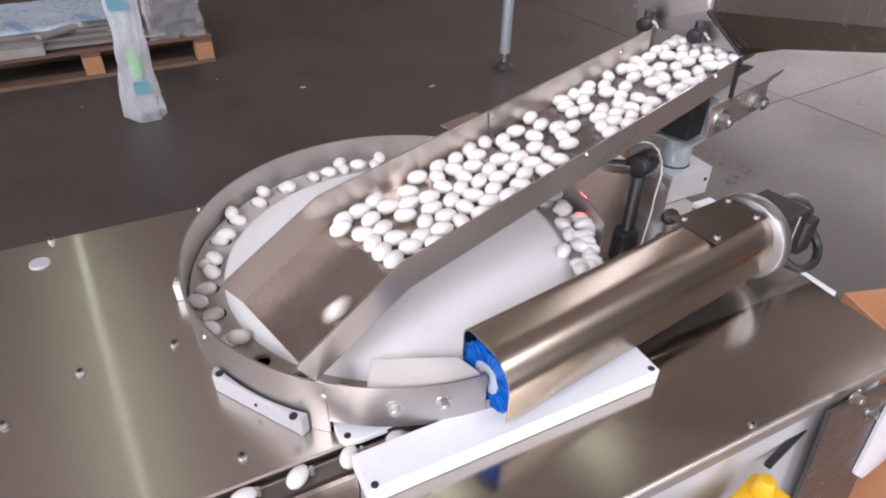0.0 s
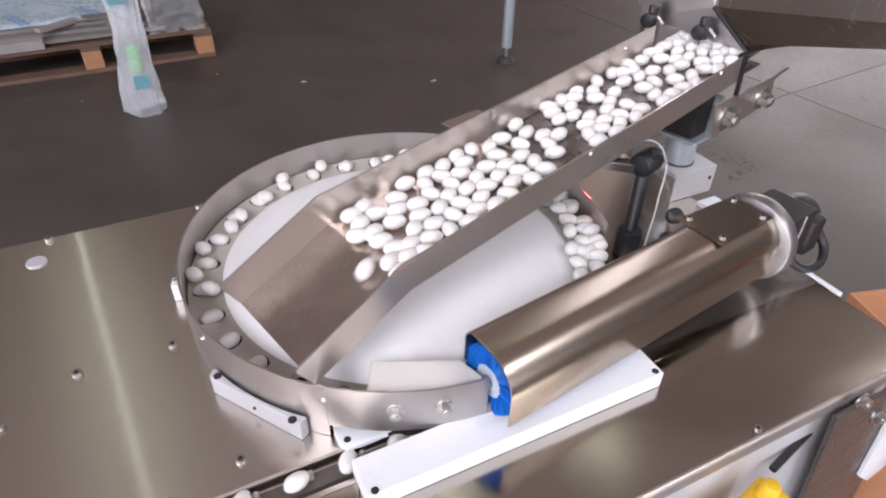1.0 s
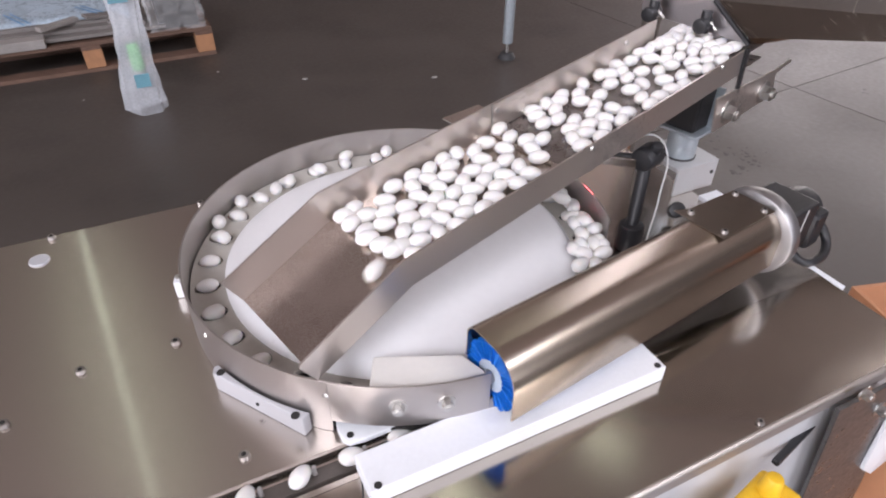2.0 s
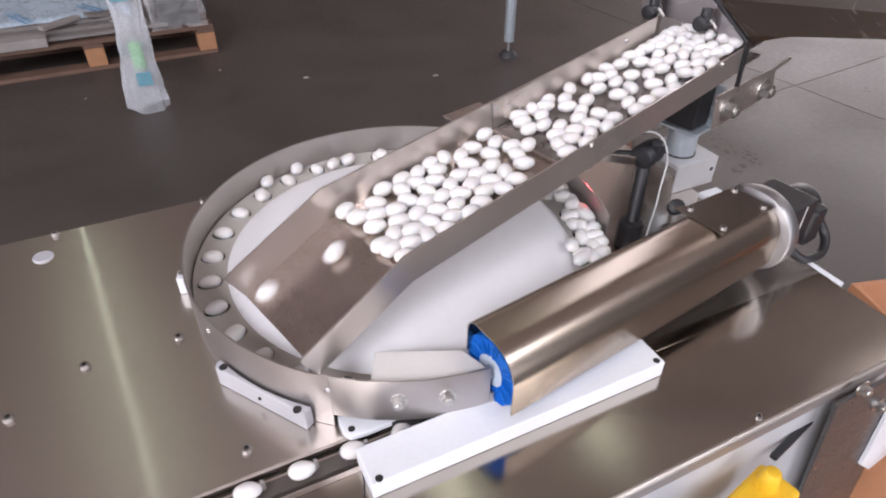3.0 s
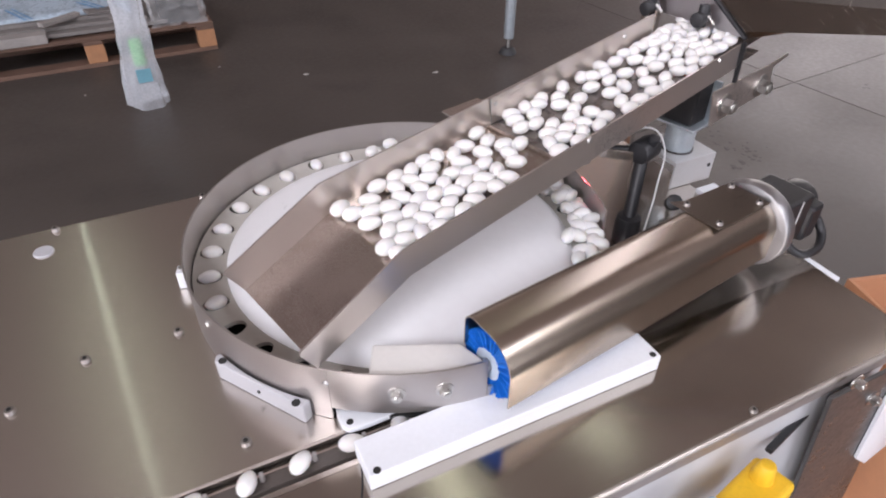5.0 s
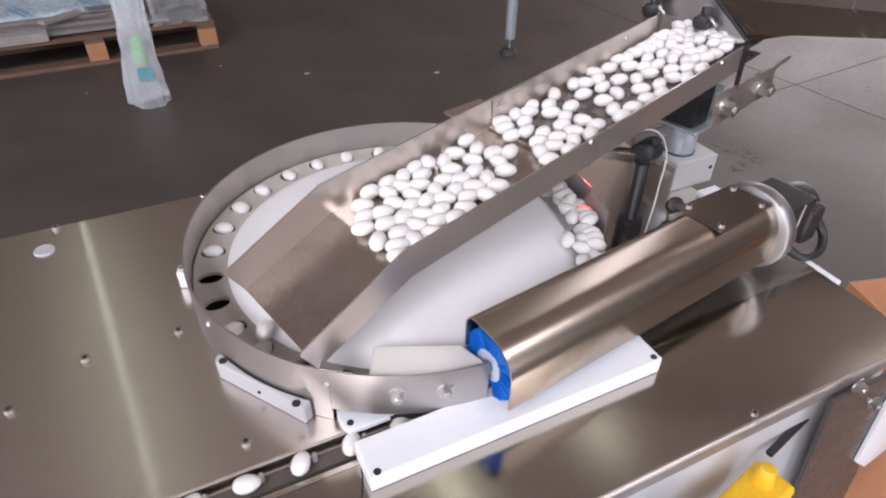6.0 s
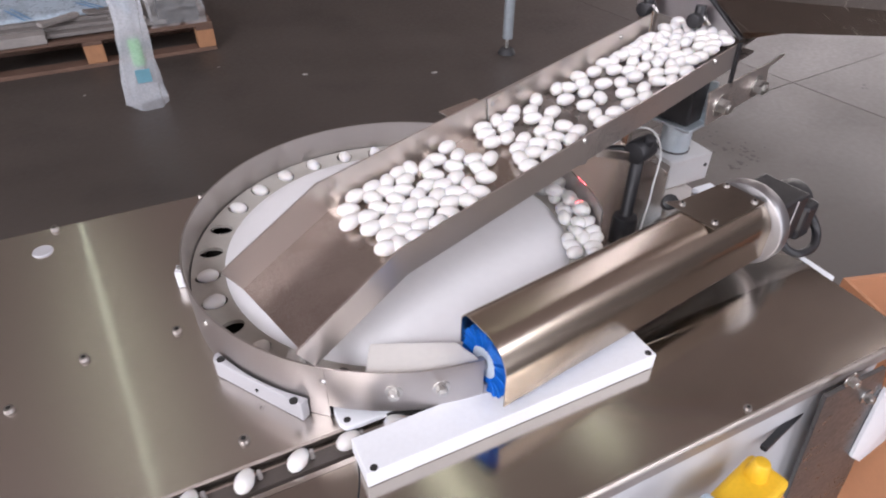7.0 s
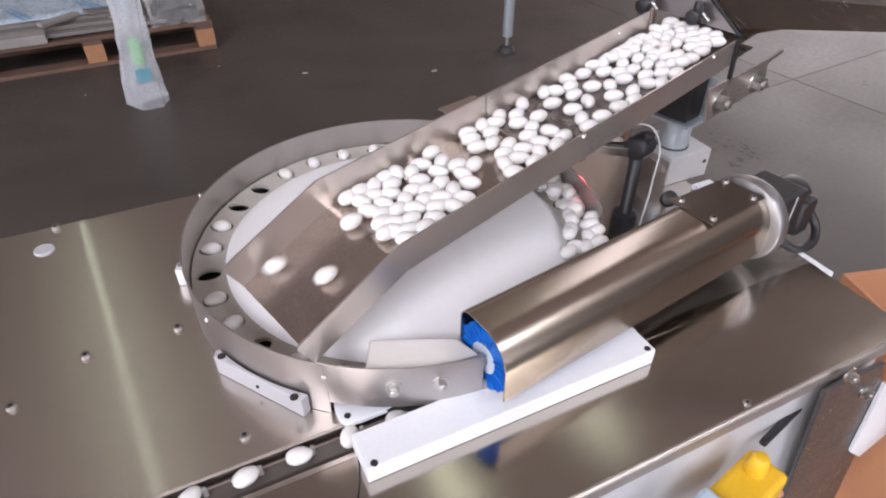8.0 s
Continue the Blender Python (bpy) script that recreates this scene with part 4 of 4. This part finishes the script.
def film_box():
    f = empty("wrapped_box", pose(0.040, 3.50, 0.1670), "grey carton wrapped in crumpled clear film", "wrapped box")
    part("carton", box(-0.12, 0.10, -0.11, 0.16, 0.004, 0.20, 0.006), BRACKET_DARK, f)
    b = bmesh.new()
    bmesh.ops.create_cube(b, size=1.0)
    bmesh.ops.subdivide_edges(b, edges=b.edges[:], cuts=9, use_grid_fill=True)
    for v in b.verts:
        n = noise.noise_vector(v.co * 7) * 0.030
        v.co = Vector((v.co.x * 0.29 - 0.015, v.co.y * 0.34 + 0.02, max(0.0, (v.co.z + 0.5) * 0.235 + n.z))) + Vector((n.x, n.y, 0))
    part("film_wrap", b, CLEAR_FILM, f, "crumpled clear plastic film", smooth=False).visible_shadow = False


film_box()


def bag():
    g = empty("plastic_bag", pose(-0.258, 2.665, 0), "tall milky plastic bag with green contents", "plastic bag")
    b = bmesh.new()
    n, rows = 40, 46
    rings = []
    for k in range(rows):
        s = k / (rows - 1)
        z = 0.004 + 1.25 * s
        w = 0.088 - 0.034 * min(1, s * 1.6) + 0.012 * max(0, 1 - s * 14) + 0.006 * math.sin(s * 17)
        d = 0.05 - 0.015 * s
        ring = []
        for i in range(n):
            a = 2 * math.pi * i / n
            f = noise.noise((math.cos(a) * 2.4, math.sin(a) * 2.4, s * 9)) * 0.016
            ring.append(b.verts.new(((w + f) * math.copysign(abs(math.cos(a)) ** 0.8, math.cos(a)) + 0.060 * s, (d + f) * math.sin(a), z + (0.015 * math.sin(2 * a + 1) if k == 0 else 0) + 0.012 * (k == 0))))
        rings.append(ring)
    for u, v in zip(rings, rings[1:]):
        for i in range(n):
            b.faces.new((u[i], u[(i + 1) % n], v[(i + 1) % n], v[i]))
    part("sleeve", b, BAG_FILM, g, "crinkled milky plastic sleeve", smooth=True).visible_shadow = False
    part("contents", box(-0.012, 0.044, -0.036, -0.012, 0.215, 0.345, 0.010, 3), GREEN, g, "green rolled contents", smooth=True)
    part("print_patch", box(-0.016, 0.050, -0.0625, -0.0605, 0.148, 0.212), TEAL, g)
    part("print_patch", box(-0.030, 0.050, -0.0560, -0.0540, 0.535, 0.600), TEAL, g)


bag()


def steel_leg():
    s = empty("steel_support", pose(1.74, 2.55, 0), "pale metal machine leg on a black levelling foot", "support")
    part("foot", tube((0, 0, 0), (0, 0, 0.035), 0.055, 0.035, seg=28, bevel=0.004), RUBBER, s, "black rubber foot", smooth=True)
    part("spindle", tube((0, 0, 0.035), (0, 0, 0.09), 0.010, seg=14), BOLT_STEEL, s, smooth=True)
    part("tube", tube((0, 0, 0.09), (0, 0, 1.1), 0.030, seg=28, bevel=0.003), GALVANISED, s, smooth=True)


steel_leg()


def crumb():
    """Broken bits of sugar shell on the floor."""
    for x, y, k in ((0.56, 2.74, 0.018), (1.22, 2.46, 0.020), (0.15, 3.05, 0.010), (-0.54, 2.95, 0.008)):
        b = bmesh.new()
        bmesh.ops.create_icosphere(b, subdivisions=2, radius=k)
        for v in b.verts:
            v.co = Vector((v.co.x, v.co.y * 0.55, max(-0.001, v.co.z * 0.3))) * (1 + 0.3 * noise.noise(v.co * 90))
        ob = part("sugar_crumb", b, LUG_PLASTIC, None, smooth=True, m=pose(x, y, 0.001, 0, 0, x * 300))
        tagged(ob, "small greyish broken crumb on the floor", "crumb", "crumbs on the floor")


crumb()


def floor_stains():
    """Dark dried drips on the concrete beside the machine."""
    rnd = random.Random(8)
    b = bmesh.new()
    spots = [(2.05, 1.11, 0.15, 26), (2.08, 1.00, 0.10, 8), (3.23, 1.30, 0.02, 3), (1.94, 0.96, 0.06, 8)]
    for cx, cy, spread, count in spots:
        for i in range(count):
            x, y, r = cx + rnd.gauss(0, spread * 0.5), cy + rnd.gauss(0, spread * 0.4), rnd.uniform(0.004, 0.013)
            ring = [b.verts.new((x + r * rnd.uniform(0.6, 1.3) * math.cos(a), y + r * rnd.uniform(0.6, 1.3) * math.sin(a), 0.0006 + 0.00004 * i)) for a in np.linspace(0, 2 * math.pi, 9)[:-1]]
            top = b.verts.new((x, y, 0.0012 + 0.00004 * i))
            for u, v in zip(ring, ring[1:] + ring[:1]):
                b.faces.new((u, v, top))
    tagged(part("floor_stains", b, STAIN), "dark dried drips on the concrete floor", "stain", kind="stuff")


floor_stains()


# ---------------------------------------------------------------- sweets
SL, SW = 0.0123, 0.0085       # half length and half width of a sweet


def sweet_mesh(name, k):
    """Sugared-almond shape: an egg-like ellipsoid with a slight taper and dents."""
    b = bmesh.new()
    bmesh.ops.create_uvsphere(b, u_segments=22, v_segments=14, radius=1.0)
    rnd = Vector((k * 3.1, k * 1.7, 0))
    for v in b.verts:
        c = v.co.copy()
        taper = 1.0 - 0.10 * c.z
        d = 1 + 0.035 * noise.noise(c * 1.6 + rnd)
        v.co = (c.z * SL * d, c.x * SW * taper * d, c.y * SW * 0.90 * taper * d)
    me = bpy.data.meshes.new(name)
    b.to_mesh(me)
    b.free()
    for p in me.polygons:
        p.use_smooth = True
    me.materials.append(SWEET)
    return me


SWEETS = [sweet_mesh("sugared_almond", k) for k in range(5)]
sweet_rnd = random.Random(11)


def sweet(label, group):
    ob = new("sugared_almond", SWEETS[sweet_rnd.randrange(5)])
    return tagged(ob, label, "sweet", group)


def interp(table, t):
    return float(np.interp(t, [a for a, _ in table], [b for _, b in table]))


# creep of the feed along the trough (metres still to go down, at each time)
FEED = [(0, 0.073), (0.5, 0.061), (1.0, 0.049), (1.5, 0.037), (2.0, 0.0255), (2.5, 0.0145), (3.0, 0.0055), (3.4, 0.0), (4.7, 0.0), (5.2, -0.004), (6.0, -0.017), (6.5, -0.025), (7.0, -0.035), (7.5, -0.044), (8.0, -0.053)]
PACE = [(0.0, 0.60), (0.127, 1.0), (0.21, 1.30), (0.37, 1.35), (0.45, 1.15), (0.70, 1.10)]
FEED_TIMES = [0, 0.5, 1.0, 1.5, 2.0, 2.5, 3.0, 3.4, 4.7, 5.2, 6.0, 6.5, 7.0, 7.5, 8.0]

# sweets in the trough while the feed rests: (up from the bend, across), millimetres
PILE_LIP = [(8, 57), (8, -46), (5, -26), (11, 38), (14, 13), (20, -11), (23, -33), (27, 27), (36, 2), (37, 44), (37, -19), (41, -38), (45, 19), (56, -2), (57, -22), (58, 61), (61, -42), (64, 23), (71, 42), (74, 7), (74, -13), (78, -32), (83, 58), (88, 21), (90, 40), (93, 2), (93, -20), (95, -40), (103, 55), (106, 29), (109, -9), (112, 10), (114, -36)]
PILE_LOW = [(121, 42), (124, 63), (128, -5), (130, -24), (131, 17), (142, 56), (146, 4), (146, -36), (147, -15), (152, 26), (158, 45), (167, -33), (168, 5), (169, -14), (178, 48), (183, 23), (195, -18), (202, 0), (204, 36), (208, 59), (211, 17), (226, 5), (245, -38), (250, -19), (253, 28), (260, 46), (264, -4), (267, 64), (269, -23), (272, 22), (276, -41), (282, 5), (286, -14), (287, 39)]
PILE_MID = [(291, 62), (294, -31), (307, 51), (309, -19), (311, 1), (319, -36), (321, 66), (325, 30), (329, 11), (336, -11), (338, 45), (338, -30), (353, 22), (363, 59), (375, -38), (382, -20), (387, 31), (391, 2), (400, -35), (400, 66), (411, 49), (416, 2), (417, 25), (428, -35), (430, 43), (441, 66), (444, -14), (446, 22), (451, -39), (462, 6), (465, 53), (469, -24), (488, 36), (488, 4)]
PILE_TOP = [(494, 66), (497, -26), (499, 20), (511, 55), (513, -38), (518, -12), (523, 10), (529, 31), (532, 66), (542, -25), (545, 54), (554, 4), (555, -40), (558, 66), (560, -14), (561, 23), (561, 43), (573, 8), (575, 57), (579, -19), (587, 43), (591, 66), (592, 12), (595, -7), (596, -29), (602, 29), (610, 66), (611, 7), (613, -13), (615, -32), (621, 32), (629, 15), (629, 63), (636, 44)]
# sweets that leave the pile: moment at the bend, and place across
LEAVERS = [(-0.16, -33), (0.07, 44), (0.38, 53), (0.45, 2), (0.94, -19), (1.10, -50), (1.63, 24), (1.95, -30), (2.25, 10), (2.50, 40), (2.65, -5), (2.90, 20), (2.78, 55), (3.40, -12)]
LEAVERS_LATE = [(5.30, -30), (5.55, 53), (5.67, 37), (6.16, -14), (6.51, -41), (6.65, -13), (7.02, 26), (7.48, -21), (7.60, -36), (7.76, 51), (7.81, -8), (7.97, 22)]
OMEGA = -24.0                 # turntable, degrees a second


def lie(p, yaw, pitch=0.0):
    return Matrix.Translation(p) @ Matrix.Rotation(yaw, 4, "Z") @ Matrix.Rotation(pitch, 4, "Y")


def slide_rows(tc, v, yaw, spin):
    """Down the lip, off its end and onto the turning rim."""
    rows, tau = [], 0.0
    while True:
        s = 1.3 * tau * tau + 0.15 * tau
        if s > L2 + 0.004:
            break
        rows.append((tc + tau, lie(trough_point(-s, v, SW * 0.9), yaw + spin * tau, radians(-S2))))
        tau += 0.1
    p = trough_point(-L2, v, 0)
    ang = math.degrees(math.atan2(p.y, p.x))
    land = tc + tau + 0.05
    slot = round((ang - OMEGA * land - SLOT_PHASE) / 12.0)
    a0 = SLOT_PHASE + 12.0 * slot
    t = land
    while t < 8.3:
        rows.append((t, rim_pose(a0, t, 0.0)))
        t += 0.25
    return rows


def rim_pose(a0, t, lift, dr=0.0, skew=0.0):
    """A sweet in a slot that stood at a0 degrees at the start."""
    a = radians(a0 + OMEGA * t)
    r = SLOT_R - 0.0035 + dr
    return lie((r * math.cos(a), r * math.sin(a), T + DISC_Z + 0.0012 + lift), a + skew)


def trim(rows):
    """Rows within the clip, with the ends filled in."""
    inside = [(t, m) for t, m in rows if 0.0 <= t <= 8.0]
    before = [r for r in rows if r[0] < 0.0]
    after = [r for r in rows if r[0] > 8.0]
    if before and (not inside or inside[0][0] > 0.001):
        a, b = before[-1], (inside or after)[0]
        inside.insert(0, (0.0, blend(a, b, 0.0)))
    elif inside[0][0] > 0.001:
        inside.insert(0, (0.0, inside[0][1]))
    if after and inside[-1][0] < 7.999:
        inside.append((8.0, blend(inside[-1], after[0], 8.0)))
    elif inside[-1][0] < 7.999:
        inside.append((8.0, inside[-1][1]))
    out = []
    for t, m in inside:
        if out and frame(t) <= frame(out[-1][0]):
            continue
        out.append((t, m))
    return out


def blend(a, b, t):
    f = (t - a[0]) / (b[0] - a[0])
    return Matrix.LocRotScale(a[1].translation.lerp(b[1].translation, f), a[1].to_quaternion().slerp(b[1].to_quaternion(), f), None)


BELT_SPEED, BELT_PITCH = 0.096, 0.048
DROP = 257.8                  # angle at which a slot empties onto the belt


def belt_rows(t_on, yaw):
    """Along the belt from the moment of dropping."""
    rows = []
    t = t_on
    while t < 8.6:
        x = -0.059 - BELT_SPEED * (t - t_on)
        if x < -0.80:
            break
        rows.append((t, lie((x, BELT_Y + 0.001, T - 0.0105 + SW), yaw)))
        t += 0.5
    return rows


def key_sweets():
    rnd = random.Random(21)
    late = list(LEAVERS_LATE)
    pile = [(u / 1000, v / 1000) for u, v in PILE_LIP + PILE_LOW + PILE_MID + PILE_TOP]
    # more of them waiting in the hopper's mouth
    for i in range(4):
        for j in range(5):
            pile.append((0.652 + 0.022 * i + rnd.uniform(-0.003, 0.003), -0.034 + 0.0195 * j + (0.008 if i % 2 else 0) + rnd.uniform(-0.003, 0.003)))
    leavers = {}
    for tc, v in late:
        best = min((k for k in range(len(pile)) if k not in leavers), key=lambda k: pile[k][0] + 0.5 * abs(pile[k][1] - v / 1000))
        leavers[best] = (tc, v / 1000)
    for k, (u, v) in enumerate(pile):
        ob = sweet("glossy white oval sugared almond lying in the feed trough", "sweets in the trough")
        yaw = radians(TR_A) + rnd.choice((rnd.gauss(0.1, 0.5), rnd.gauss(-0.5, 0.6)))
        pace = interp(PACE, u)
        lift = 0.008 + 0.04 * max(0.0, u - 0.5)      # they climb towards the gate
        u, v = min(u, 0.5) + 0.72 * max(0.0, u - 0.5), min(0.0585 if u < 0.5 else 0.054, max(-0.057 if u < 0.5 else -0.046, v))
        rows = []
        if k in leavers:
            tc, vt = leavers[k]
            for t in FEED_TIMES:
                if t < tc - 0.45:
                    rows.append((t, lie(trough_point(max(0.003, u + pace * interp(FEED, t)), v, lift), yaw, radians(-S1))))
            rows.append((tc - 0.02, lie(trough_point(0.001, vt, lift), yaw, radians(-S1 * 2))))
            more = slide_rows(tc + 0.04, vt, yaw, rnd.uniform(-1.5, 1.5))
            rows += more
        else:
            drift = rnd.uniform(-0.25, 0.25)
            for t in FEED_TIMES:
                rows.append((t, lie(trough_point(max(0.004 + 0.3 * max(0, u), u + pace * interp(FEED, t)), v, lift), yaw + drift * interp(FEED, t) / 0.05, radians(-S1))))
        walk(ob, trim(rows))
    # they wait in two rows at the bend and close up as the first ones go
    waiting = sorted(q for q in LEAVERS if q[0] > 0)
    seat = {}
    for r, row in enumerate((waiting[:7], waiting[7:])):
        for q, sv in zip(sorted(row, key=lambda q: q[1]), np.linspace(-52, 54, len(row))):
            seat[q] = (0.007 + 0.021 * r + rnd.uniform(-0.002, 0.002), float(sv))
    for tc, v in LEAVERS:
        ob = sweet("white oval sugared almond sliding off the trough's lip", "sweets on the turntable")
        yaw = radians(TR_A) + rnd.uniform(-0.6, 0.6)
        rows = []
        for t in FEED_TIMES:
            if t < tc - 0.1:
                us, vs = seat[(tc, v)]
                f = (interp(FEED, t) - interp(FEED, tc)) / (FEED[0][1] - interp(FEED, tc))
                rows.append((t, lie(trough_point(0.003 + us * f, (v + (vs - v) * f) / 1000, 0.008), yaw, radians(-S1))))
        more = slide_rows(tc, v / 1000, yaw, rnd.uniform(-1.5, 1.5))
        walk(ob, trim(rows + more))
    # those that lie in the slots from the start; each falls to the belt when its slot comes round
    for k in range(SLOT_N):
        a0 = (SLOT_PHASE + 12.0 * k) % 360
        if 207 < a0 < DROP:
            continue
        ob = sweet("white oval sugared almond lying in a rim slot", "sweets on the turntable")
        t_drop = ((a0 - DROP) % 360) / -OMEGA
        rows = [(t, rim_pose(a0, t, 0.0, rnd.uniform(-0.001, 0.002))) for t in np.arange(-0.25, min(8.5, t_drop), 0.25)]
        if t_drop < 8.4:
            rows.append((t_drop, rim_pose(a0, t_drop, 0.0)))
            rows += belt_rows(t_drop + 0.12, radians(rnd.choice((15, 40, -10, 60))))
        walk(ob, trim(rows))
    # a second layer lying loosely between the slots
    # each turns with the rim until it meets those held back by the brush
    for k, a0 in enumerate((65, 76, 84, 90, 97, 111, 121, 134, 147, 160, 168, 177, 190, 198)):
        dr, lift = rnd.choice((-0.006, 0.002, 0.008, 0.011)), rnd.uniform(0.005, 0.008)
        a0 += rnd.uniform(-2, 2)
        ob = sweet("white oval sugared almond resting against the ring wall", "sweets on the turntable")
        skew = rnd.uniform(-1.5, 1.5)
        halt = (a0 + 12 - 4.5 * k) / -OMEGA
        rows = [(t, rim_pose(a0, min(t, halt), lift, dr, skew)) for t in np.arange(0.0, 8.4, 0.25)]
        walk(ob, trim(rows))
    # the heap held back by the brush
    heap = [(234, 8), (221, -17), (240, -16), (214, -46), (231, -49), (237, -69), (204, -85), (221, -85), (176, -102), (191, -101), (209, -101), (216, -117), (198, -115), (177, -123), (202, -133), (187, -134), (167, -134), (228, -30), (222, -66), (205, -66), (232, 25)]
    for x, y in heap:
        ob = sweet("white oval sugared almond heaped against the ring wall", "sweets heaped at the brush")
        r = math.hypot(x, y) / 1000
        z = T + (DISC_Z + 0.0125 + rnd.uniform(0, 0.006) if r > 0.205 else 0.0365 + 0.010)
        k = min(1.0, 0.236 / r)
        yaw, ph = rnd.uniform(0, 3.1), rnd.uniform(0, 6.28)
        rows = []
        for i in range(17):
            t = i * 0.5
            wob = Vector((0.004 * math.sin(1.9 * t + ph), 0.005 * math.cos(1.4 * t + ph), 0.0015 * math.sin(2.6 * t + ph)))
            rows.append((t, lie(Vector((x / 1000 * k, y / 1000 * k, z)) + wob, yaw + 0.35 * math.sin(1.2 * t + ph), 0.25 * math.sin(t + ph))))
        walk(ob, rows)
    # already on the belt at the start
    for k in range(1, 9):
        t_on = ((SLOT_PHASE + 12.0 * 30 - DROP) % 12.0) / 24.0 - 0.5 * k + 0.12
        ob = sweet("white oval sugared almond carried by the belt", "sweets on the belt")
        walk(ob, trim(belt_rows(t_on, radians(rnd.choice((15, 40, -10, 60))))))


def belt_loop(s):
    """A place on the belt's loop, metres along it from the right-hand pulley's top; local to the belt."""
    run, r = 0.9909, 0.036
    half = math.pi * r
    s %= 2 * run + 2 * half
    if s < run:
        return 0.06 - s, -0.009, 0.0
    if s < run + half:
        a = (s - run) / r
        return -0.9309 - r * math.sin(a), -0.045 + r * math.cos(a), -a
    if s < 2 * run + half:
        return -0.9309 + (s - run - half), -0.081, -math.pi
    a = (s - 2 * run - half) / r
    return 0.06 + r * math.sin(a), -0.045 - r * math.cos(a), -math.pi - a


def key_belt():
    loop = 2 * 0.9909 + 2 * math.pi * 0.036
    n = round(loop / BELT_PITCH)
    pitch = loop / n
    phase = ((SLOT_PHASE + 360 - DROP) % 12.0) / 24.0 + 0.12
    for k in range(n):
        b = tube((0, -0.001, 0), (0, -0.001, 0.0105), 0.0026, 0.0020, seg=8)
        lug = part("lug", b, LUG_PLASTIC, belt_thing, smooth=True)
        rows = []
        for i in range(33):
            t = i * 0.25
            x, z, a = belt_loop(0.119 - 0.0128 + k * pitch + BELT_SPEED * (t - phase))
            rows.append((t, Matrix.Translation((x, 0.004, z)) @ Matrix.Rotation(a, 4, "Y")))
        walk(lug, rows)


def motions():
    walk(turntable_thing, [(i * 0.5, Matrix.Translation((0, 0, T)) @ Matrix.Rotation(radians(SLOT_PHASE + OMEGA * i * 0.5), 4, "Z")) for i in range(17)])
    base = brush_thing.matrix_basis.copy()
    walk(brush_thing, [(i * 0.2, base @ Matrix.Rotation(radians(52.0 * i), 4, "X")) for i in range(41)])
    key_belt()
    key_sweets()


motions()
